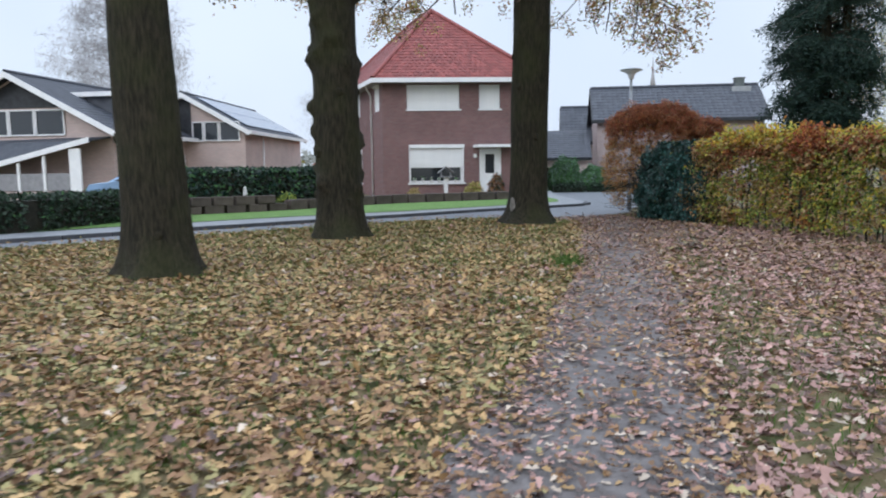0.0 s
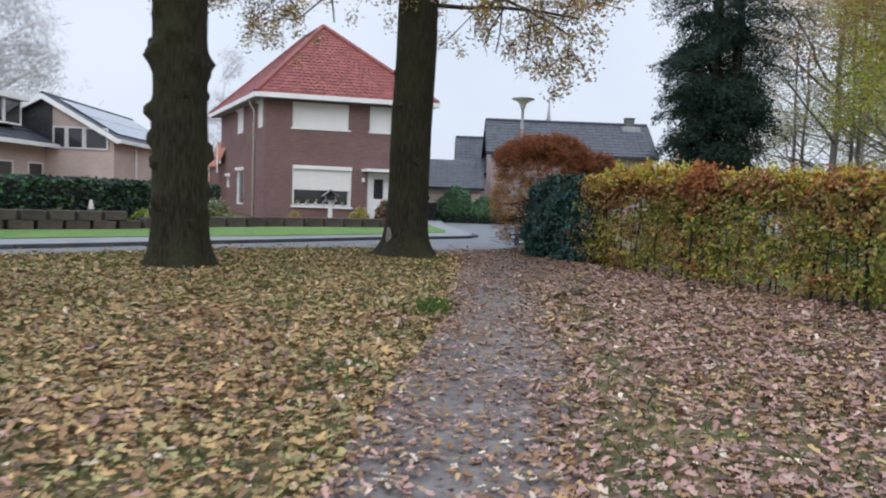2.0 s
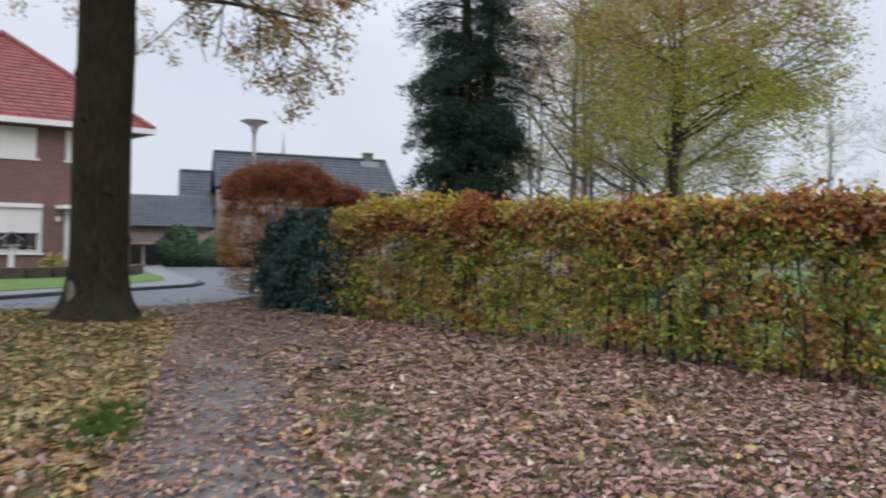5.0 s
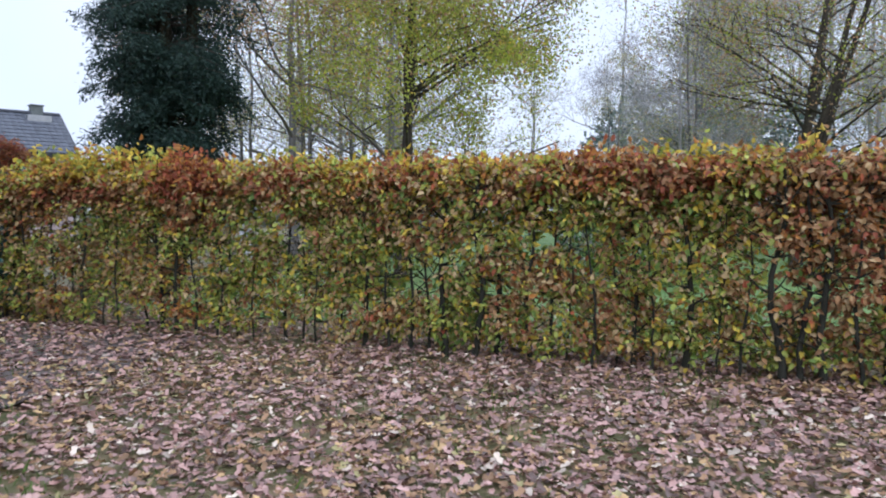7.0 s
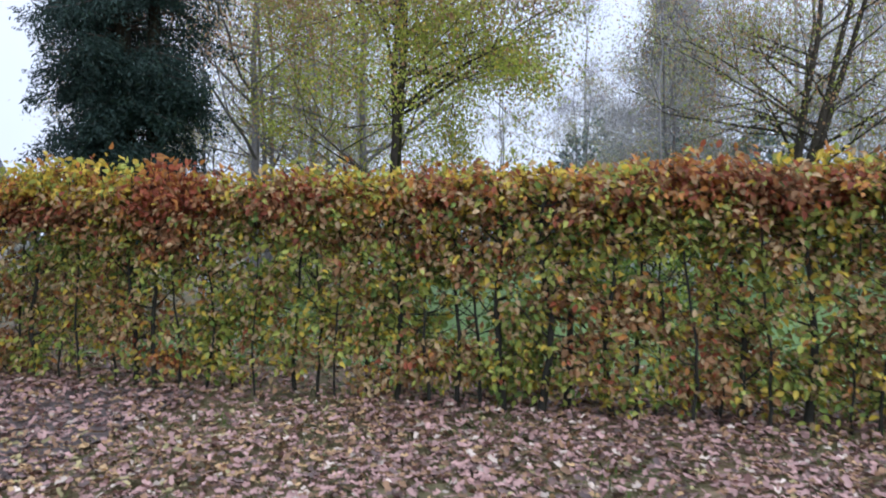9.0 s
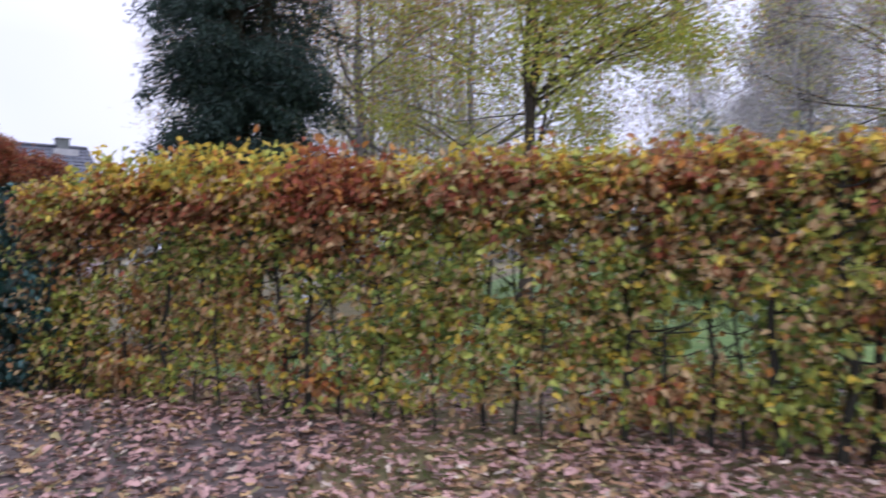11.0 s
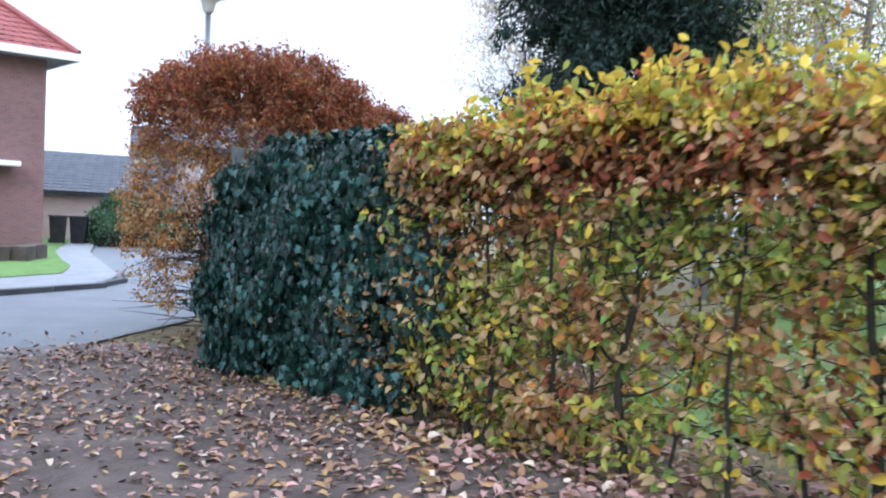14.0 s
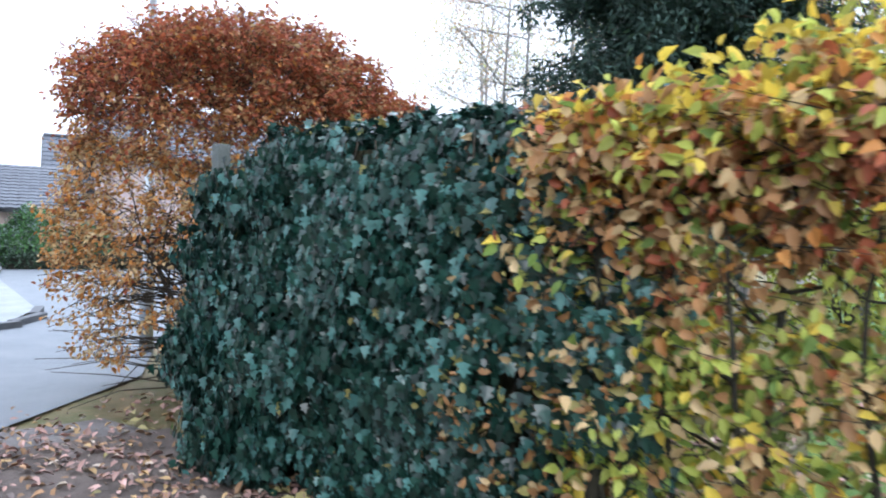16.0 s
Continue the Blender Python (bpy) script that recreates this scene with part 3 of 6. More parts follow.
def oak(x, y, r_low, r_top, flare, lean, knobs, seed, label, limbs, height=7.5, scar=0):
    top = empty("oak_tree", x, y, 0, 0, label, "tree", "oaks along the road")
    link("trunk", trunk_mesh("trunk", height, r_top, r_low, flare, lean, knobs, seed), top)
    rnd = random.Random(seed)
    # swollen burrs of old bark round cut limbs
    for i in range(3 + knobs // 3):
        z, a = rnd.uniform(0.5, height * 0.75), rnd.uniform(0, 2 * math.pi)
        fit_r = r_top + (r_low - r_top) * max(0.0, 1 - z / height)
        bm = bmesh.new()
        bmesh.ops.create_icosphere(bm, subdivisions=2, radius=rnd.uniform(0.07, 0.13 if knobs > 10 else 0.09))
        for w in bm.verts:
            w.co *= 1 + 0.35 * noise.noise(w.co * 14 + Vector((i * 3.1, seed, 0)))
            w.co.z *= 1.15
            w.co += Vector((lean[0] * z + math.cos(a) * fit_r * 0.92, lean[1] * z + math.sin(a) * fit_r * 0.92, z))
        part("burr", bm, M_BARK, top)
    if scar:
        bm = bmesh.new()
        bmesh.ops.create_icosphere(bm, subdivisions=3, radius=1)
        bm.transform(pose(0.50 * math.cos(radians(scar)), 0.50 * math.sin(radians(scar)), 0.42, 0, 5, scar) @ Matrix.Diagonal((0.045, 0.085, 0.26, 1)))
        for w in bm.verts:
            w.co *= 1 + 0.03 * noise.noise(w.co * 9)
        part("scar", bm, M_SCAR, top, "pale scar of bare wood")
    lines, tips = [], []
    for z, az, up, ln, dp in limbs:
        a = radians(az)
        grow((lean[0] * z + math.cos(a) * r_top * 0.5, lean[1] * z + math.sin(a) * r_top * 0.5, z), (math.cos(a), math.sin(a), up), ln, 0.055 if dp > 1 else 0.04, dp, rnd, lines, tips, 0.12, 0.62)
    if lines:
        # the drooping side is towards the path; nothing hangs lower than that
        lowest = lambda p: 5.25 - 0.36 * max(0.0, p.x) - 0.04 * max(0.0, -p.x) + 4.0 * max(0.0, p.x - 3.7)
        tips = [(p, d) for p, d in tips if p.z > lowest(p) and rnd.random() < 0.62]
        cut_lines = []
        for ln in lines:
            ok = list(itertools.takewhile(lambda q: q[0].z > lowest(q[0]) - 0.05, ln))
            if len(ok) > 1:
                cut_lines.append(ok)
        lines = cut_lines
        v, f = tubes(lines, 5)
        link("limb", mesh_of("limb", v, f, M_TWIG, smooth=True), top, kind="stuff")
        crown_leaves("foliage", tips, 52 if scar else 30, 0.12, 0.074, LOBED, [L_BROWN, L_OLIVE, L_TAN, G_DARK, L_LIME, L_ORANGE], [5, 4, 2, 3.5, 1, 0.8], top, "sparse browning oak leaves", 0.4, 0.3)
    return top


oak(-2.55, 8.95, 0.455, 0.29, 0.22, (-0.034, 0.0), 0, 3, "tall oak trunk with furrowed mossy bark",
    [(6.6, 20, 0.5, 2.8, 2), (6.9, 140, 0.5, 3.0, 2), (7.2, 250, 0.6, 2.8, 2), (7.6, 80, 0.9, 2.6, 2), (7.8, 320, 0.9, 2.6, 2), (7.9, 200, 1.4, 2.4, 2)], 8.2)
oak(-1.52, 14.1, 0.46, 0.42, 0.22, (-0.012, 0.0), 40, 7, "knobbly oak trunk covered in burrs", [(6.2, 60, 0.3, 3.2, 2), (6.4, -60, 0.25, 3.0, 2), (7.2, 170, 0.6, 2.8, 2), (7.7, 30, 1.0, 2.6, 2), (7.8, 260, 1.1, 2.6, 2)], 8.2)
oak(2.12, 18.05, 0.46, 0.43, 0.40, (0.022, 0.0), 3, 12, "leaning oak trunk with a pale scar at its foot",
    [(5.6, 12, 0.10, 4.3, 2), (5.9, -15, 0.06, 4.0, 2), (5.8, -35, 0.10, 3.4, 2), (6.2, 25, 0.12, 4.6, 2), (5.7, 178, 0.12, 4.4, 2), (5.9, 205, 0.10, 4.4, 2), (5.9, 165, 0.25, 4.2, 2), (6.1, 195, 0.18, 4.6, 2), (6.4, 150, 0.1, 4.4, 2), (6.5, 40, 0.2, 4.2, 2), (6.8, 215, 0.15, 4.0, 2), (6.6, -60, 0.2, 3.4, 2), (8.2, 90, 0.9, 2.6, 2), (8.3, 330, 1.0, 2.6, 2), (8.3, 210, 1.2, 2.4, 2)], 8.6, 228)

# ---- beech hedge along the path ----
def hedge_stems(parent, line, rnd):
    total = on_line(line, np.array([0.0]))[2]
    s = 0.12
    while s < total:
        p, d, _ = on_line(line, np.array([s]))
        front = np.array([d[0][1], -d[0][0]])
        front = front if front[0] < 0 else -front
        x, y = p[0] + front * rnd.uniform(-0.06, 0.12)
        thick = rnd.choice((0.009, 0.012, 0.014, 0.018, 0.024, 0.031))
        main = [(Vector((x, y, -0.03)), thick * 1.35)]
        sway, turn = rnd.uniform(0.02, 0.06), rnd.uniform(0, 6.28)
        bend = rnd.uniform(2.0, 4.5)
        for i in range(1, 13):
            z = i * 0.152
            w = sway * math.sin(bend * z + turn) - sway * math.sin(turn) + rnd.uniform(-0.012, 0.012)
            main.append((Vector((x + d[0][0] * w, y + d[0][1] * w, z)), thick * (1.2 - i * 0.068)))
        lines = [main]
        for _ in range(rnd.randint(11, 17)):
            i = rnd.randint(2, 11)
            q = main[i][0]
            ln = rnd.uniform(0.14, 0.42)
            sg = rnd.choice((-1, 1))
            e = Vector((d[0][0] * ln * sg * 0.8 + rnd.uniform(-0.12, 0.12), d[0][1] * ln * sg * 0.8 + rnd.uniform(-0.12, 0.12), ln * rnd.uniform(0.1, 1.0)))
            r = min(0.010, thick * 0.42)
            lines.append([(q, r), (q + e * 0.4 + Vector((0, 0, -0.02)), r * 0.75), (q + e * 0.75, r * 0.5), (q + e + Vector((0, 0, 0.04)), 0.002)])
        v, f = tubes(lines, 5)
        link("stem", mesh_of("stem", v, f, M_STEM, smooth=True), parent)
        s += rnd.uniform(0.13, 0.36)


# Patches of one colour along the hedge: length along it, height, half-length, half-height, leaf mix
HEDGE_PATCHES = [
    (0.2, 1.86, 0.7, 0.09, 6), (1.9, 1.92, 1.0, 0.13, 6), (3.15, 1.80, 0.50, 0.24, 4), (3.1, 1.40, 0.45, 0.22, 3), (3.85, 1.88, 0.30, 0.12, 5),
    (4.42, 1.76, 0.38, 0.20, 8), (5.2, 1.88, 0.36, 0.13, 6), (5.7, 1.82, 0.32, 0.16, 7), (6.7, 1.90, 0.6, 0.10, 6), (7.8, 1.90, 0.42, 0.20, 7),
    (8.5, 1.74, 0.45, 0.16, 8), (1.5, 1.64, 0.85, 0.11, 8), (3.0, 0.36, 0.34, 0.14, 7), (9.9, 1.2, 0.7, 0.9, 3),
]
HEDGE_GAPS = [(3.1, 0.78, 0.55, 0.20), (3.9, 1.22, 0.42, 0.17), (4.7, 0.95, 0.30, 0.25), (7.4, 0.9, 0.5, 0.35), (8.4, 0.95, 0.45, 0.30), (9.3, 0.85, 0.45, 0.30), (5.9, 0.8, 0.3, 0.25), (1.6, 0.9, 0.2, 0.3)]


def beech_hedge():
    top = empty("beech_hedge", 0, 0, 0, 0, "clipped beech hedge turning yellow, brown and red", "hedge")
    hedge_stems(top, HEDGE, random.Random(5))
    total = on_line(HEDGE, np.array([0.0]))[2]
    ns, per = 15600, 9
    s = total * np.random.rand(ns) ** 1.1
    kb = int(ns * 0.78)
    z = np.concatenate([0.10 + 1.76 * np.random.rand(kb), np.random.normal(1.80, 0.11, ns - kb)])
    p, d, _ = on_line(HEDGE, s)
    n = np.stack([-d[:, 1], d[:, 0]], axis=1)
    n *= np.where((n[:, 0] < 0), -1, 1)[:, None]
    sz = np.stack([s, z, np.zeros(ns)], axis=1)
    deep = np.random.rand(ns) < np.where(s > 5.0, 0.46, 0.30)
    depth = np.where(deep, np.random.uniform(0.05, 0.48, ns), np.random.normal(0.0, 0.09, ns))
    depth += 0.13 * fnoise(sz + 4.0, 1.1) + 0.12 * fnoise(sz + 40.0, 3.2)
    # thin places, a ragged foot and an uneven top
    thin = 0.9 * fnoise(sz * np.array([1.25, 0.9, 1]), 2.2) + 0.8 * fnoise(sz + 3.0, 4.5)
    thin -= np.where(s > 4.8, 0.13, 0.0)
    for gs, gz, hs, hz in HEDGE_GAPS:
        thin += 0.38 * np.exp(-((s - gs) / hs) ** 2 - ((z - gz) / hz) ** 2)
    band = np.clip((1.55 - z) / 0.3, 0, 1) * np.clip((s - 0.2) / 0.8, 0.35, 1)
    gone = np.random.rand(ns) < np.clip((thin + 0.02) / 0.34, 0, 0.88) * band
    gone |= np.random.rand(ns) < np.clip((0.34 - z) / 0.3, 0, 1) * 0.6
    gone |= (np.random.rand(ns) < 0.42) & (s < 2.6) & (z < 1.58)
    gone |= (np.random.rand(ns) < 0.22) & (s >= 2.6) & (s < 5.0) & (z < 1.45)
    gone |= (z > 1.92 + 0.14 * fnoise(np.stack([s * 1.2, s * 0, s * 0 + 9], axis=1), 1.0)) & (np.random.rand(ns) < 0.85)
    keep = ~gone
    s, z, p, d, n, depth = s[keep], z[keep], p[keep], d[keep], n[keep], depth[keep]
    ns = len(s)
    base = np.concatenate([p + n * depth[:, None], z[:, None]], axis=1)
    along = np.where(np.random.rand(ns) < 0.5, 1.0, -1.0)[:, None]
    way = np.concatenate([d * along * np.random.uniform(0.2, 1, (ns, 1)) - n * np.random.uniform(-0.1, 0.8, (ns, 1)), np.random.uniform(-0.35, 0.6, (ns, 1))], axis=1)
    face = np.concatenate([-n * np.random.uniform(0.2, 1.1, (ns, 1)), np.random.uniform(0.2, 1.0, (ns, 1))], axis=1) + rand_dirs(ns) * 0.5
    c, al, nm, which, lines = sprays(base, way, face, per, 0.19, 0.020)
    # colour runs in patches of half a metre or so and changes from twig to twig
    sz = np.stack([s, z, np.zeros(ns)], axis=1)
    tone = 0.8 * fnoise(sz * np.array([1, 1.3, 1]) + 7.0, 1.3) + 0.7 * fnoise(sz + 17.0, 3.0) + np.random.normal(0, 0.22, ns)
    tone += np.where(s < 2.6, 0.0, np.where(s < 5.4, -0.18, np.where(s < 7.2, 0.0, -0.16)))
    tone += 0.30 * np.clip((z - 1.15) / 0.4, 0, 1)
    kind = np.where(tone > 0.42, 3, np.where(tone > 0.06, 2, np.where(tone > -0.24, 1, 0)))
    crest = z + np.random.normal(0, 0.06, ns) > 1.76
    kind = np.where(crest, np.where(np.random.rand(ns) < 0.4, 7, 5), kind)
    for ps, pz, hs, hz, mix in HEDGE_PATCHES:
        w = np.exp(-((s - ps) / hs) ** 2 - ((z - pz) / hz) ** 2) + np.random.normal(0, 0.12, ns)
        kind = np.where(w > 0.42, mix, kind)
    tables = [
        [2.0, 6.0, 3.6, 1.6, 0.5, 0.0, 0.1],
        [1.6, 3.6, 1.8, 2.6, 1.6, 0.1, 0.3],
        [1.0, 1.8, 0.8, 4.2, 2.8, 0.3, 0.5],
        [0.2, 0.3, 0.2, 2.2, 4.6, 1.6, 0.9],
        [0.0, 0.1, 0.0, 0.3, 1.8, 5.6, 2.6],
        [2.2, 3.2, 1.0, 2.0, 1.8, 0.5, 1.0],
        [5.2, 2.0, 0.3, 0.8, 0.9, 0.3, 2.2],
        [0.5, 0.3, 0.1, 0.8, 2.4, 2.4, 4.0],
        [0.1, 0.2, 0.1, 0.6, 4.6, 4.2, 0.5],
    ]
    k = len(c)
    size = np.random.uniform(0.042, 0.080, k)
    me = leaf_cloud("foliage", BEECH, c, al, nm, size, [L_YELLOW, L_LIME, L_GREEN, L_TAN, L_BROWN, L_RED, L_ORANGE], palette(kind[which], tables))
    link("foliage", me, top, "yellow, olive, tan and red-brown beech leaves", kind="stuff")
    v, f = tubes(lines, 3)
    link("twig", mesh_of("twig", v, f, M_STEM), top, "fine dark twigs", kind="stuff")
    # long shoots above the clipped top, most of them yellow
    rnd = random.Random(11)
    lines, tips, high = [], [], []
    for i in range(190):
        tall = i < 70
        ss = rnd.gauss(1.9, 0.8) if tall else rnd.uniform(0.3, total)
        ss = min(max(ss, 0.2), total - 0.1)
        q, dd, _ = on_line(HEDGE, np.array([ss]))
        h = rnd.uniform(0.10, 0.40) if tall else rnd.uniform(0.05, 0.26)
        a = Vector((q[0][0] + rnd.uniform(-0.15, 0.25), q[0][1] + rnd.uniform(-0.15, 0.15), 1.84))
        b = a + Vector((rnd.uniform(-0.14, 0.14), rnd.uniform(-0.14, 0.14), h))
        lines.append([(a, 0.005), (a.lerp(b, 0.5), 0.004), (b, 0.0015)])
        mine = [(a.lerp(b, f), b - a) for f in (0.2, 0.4, 0.6, 0.8, 0.97)]
        if 2.75 < ss < 3.55 or 7.4 < ss < 8.2 or rnd.random() < 0.14:
            high += mine
        else:
            tips += mine
    v, f = tubes(lines, 4)
    link("shoot", mesh_of("shoot", v, f, M_STEM), top, kind="stuff")
    crown_leaves("shoot_foliage", tips, 4, 0.045, 0.070, BEECH, [L_YELLOW, L_LIME, L_ORANGE], [5, 2.4, 1.0], top, "bright yellow shoot leaves", 0.3)
    crown_leaves("shoot_foliage", high, 4, 0.045, 0.070, BEECH, [L_ORANGE, L_RED, L_BROWN], [4, 3, 1.0], top, "orange-red shoot leaves", 0.3)


beech_hedge()


# ---- ivy on the hedge's end ----
def ivy_mass():
    top = empty("ivy_hedge", 5.6, 18.5, 0, 0, "dense dark green ivy covering the hedge end", "ivy")
    top.matrix_basis = Matrix.Identity(4)
    line = [(6.35, 17.15), (5.88, 17.95), (5.40, 18.95), (5.22, 19.75), (5.55, 20.35)]
    total = on_line(line, np.array([0.0]))[2]
    kc, per = 4100, 8
    s = total * np.random.rand(kc)
    z = 1.98 * np.random.rand(kc) ** 0.95
    p, d, _ = on_line(line, s)
    n = np.stack([d[:, 1], -d[:, 0]], axis=1)
    sz = np.stack([s, z, np.zeros(kc)], axis=1)
    bulge = 0.20 * fnoise(sz + 1.0, 1.9) + 0.17 * fnoise(sz + 2.0, 4.6) + 0.16 * np.sin(np.clip(z / 1.98, 0, 1) * math.pi) - 0.30 * np.clip((z - 1.55) / 0.4, 0, 1) ** 2
    dep = bulge - np.abs(np.random.normal(0, 0.07, kc)) + 0.02 + 0.22 * np.clip((0.9 - z) / 0.9, 0, 1) * np.clip((s - 1.2) / 1.0, 0, 1)
    ragged = fnoise(sz + 9.0, 3.0)
    keep = ~((s < 0.7) & (np.random.rand(kc) < 0.45 + 0.5 * ragged)) & ~((z < 0.15) & (np.random.rand(kc) < 0.4)) & ~(z > 1.98 - 0.62 * np.clip((s - 2.2) / 1.1, 0, 1) ** 2)
    s, z, p, n, d, dep = s[keep], z[keep], p[keep], n[keep], d[keep], dep[keep]
    which = np.repeat(np.arange(len(s)), per)
    k = len(which)
    drop = np.random.rand(k)
    out = dep[which] + 0.05 - 0.09 * drop + np.random.normal(0, 0.02, k)
    flat = p[which] - n[which] * out[:, None] + d[which] * np.random.normal(0, 0.05, (k, 1))
    c = np.concatenate([flat, np.maximum(0.03, z[which] + 0.05 - 0.17 * drop)[:, None]], axis=1)
    al = rand_dirs(k) * 0.42 + np.array([0, 0, -1.0])
    nm = np.concatenate([-n[which], np.full((k, 1), 0.45)], axis=1) + rand_dirs(k) * 0.62
    idx = pick(k, [9, 3.0, 0.06, 0, 0])
    # the beech's own leaves come through beside the hedge
    through_twig = np.random.rand(len(s)) < np.clip(0.6 * (1.0 - s), 0, 0.6)
    idx = np.where(through_twig[which], pick(k, [0.6, 0.2, 2.0, 4, 1.6]), idx)
    mixed = through_twig[which]
    wide = np.random.uniform(0.036, 0.082, k)
    me = leaf_cloud("beech_leaves", BEECH, c[mixed], rand_dirs(mixed.sum()), rand_dirs(mixed.sum()) + np.array([-0.4, -0.4, 0.6]), wide[mixed] * 0.9, [L_IVY, L_IVY_GLINT, L_OLIVE, L_BROWN, L_TAN], idx[mixed])
    link("beech_leaves", me, top, "brown beech leaves among the ivy", kind="stuff")
    me = leaf_cloud("ivy_leaves", IVY, c[~mixed], al[~mixed], nm[~mixed], wide[~mixed], [L_IVY, L_IVY_GLINT, L_OLIVE], idx[~mixed])
    link("ivy_leaves", me, top, "glossy dark ivy leaves", kind="stuff")
    # Added dark filler: stops light leaking through and makes the leaf gaps dark.
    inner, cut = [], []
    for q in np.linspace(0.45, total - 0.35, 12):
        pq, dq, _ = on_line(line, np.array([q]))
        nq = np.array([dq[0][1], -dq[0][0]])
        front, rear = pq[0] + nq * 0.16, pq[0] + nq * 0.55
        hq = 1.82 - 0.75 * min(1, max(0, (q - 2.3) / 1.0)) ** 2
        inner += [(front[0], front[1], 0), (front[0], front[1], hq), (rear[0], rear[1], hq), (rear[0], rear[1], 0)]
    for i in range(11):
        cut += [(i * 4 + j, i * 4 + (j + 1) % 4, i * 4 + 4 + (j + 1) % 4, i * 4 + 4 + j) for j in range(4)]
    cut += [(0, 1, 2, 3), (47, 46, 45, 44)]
    link("core", mesh_of("core", inner, cut, M_BARK), top, "solid dark filler standing in for shade inside the ivy")
    kt = 4200
    st = 2.7 * np.random.rand(kt)
    pt, dt, _ = on_line(line, st)
    nt = np.stack([dt[:, 1], -dt[:, 0]], axis=1)
    back_off = np.random.uniform(-0.95, -0.16, kt)[:, None]
    ct = np.concatenate([pt - nt * back_off, (1.9 + 0.12 * np.random.rand(kt) - 0.1 * (np.abs(back_off[:, 0])))[:, None]], axis=1)
    me = leaf_cloud("ivy_top", IVY, ct, rand_dirs(kt), rand_dirs(kt) * 0.7 + np.array([0, 0, 1]), np.random.uniform(0.04, 0.075, kt), [L_IVY, L_IVY_GLINT, L_OLIVE], pick(kt, [8, 2, 0.6]))
    link("ivy_top", me, top, kind="stuff")
    rnd = random.Random(3)
    lines = []
    for i in range(46):
        q, dd, _ = on_line(line, np.array([rnd.uniform(0, total)]))
        pts, x, y = [], q[0][0] + 0.12, q[0][1] + 0.06
        for j in range(7):
            pts.append((Vector((x + rnd.uniform(-0.07, 0.07), y + rnd.uniform(-0.07, 0.07), j * 0.31)), 0.014 - j * 0.0015))
        lines.append(pts)
    v, f = tubes(lines, 5)
    link("ivy_stem", mesh_of("ivy_stem", v, f, M_TWIG), top, kind="stuff")


ivy_mass()
post = part("fence_post", box_bm(-0.045, -0.045, -0.05, 0.045, 0.045, 1.96, 0.012), M_POST, None)
post.matrix_basis = pose(5.28, 20.12, 0, 0, 0, 20)
tagged(post, "weathered grey concrete post at the ivy's edge", "post")


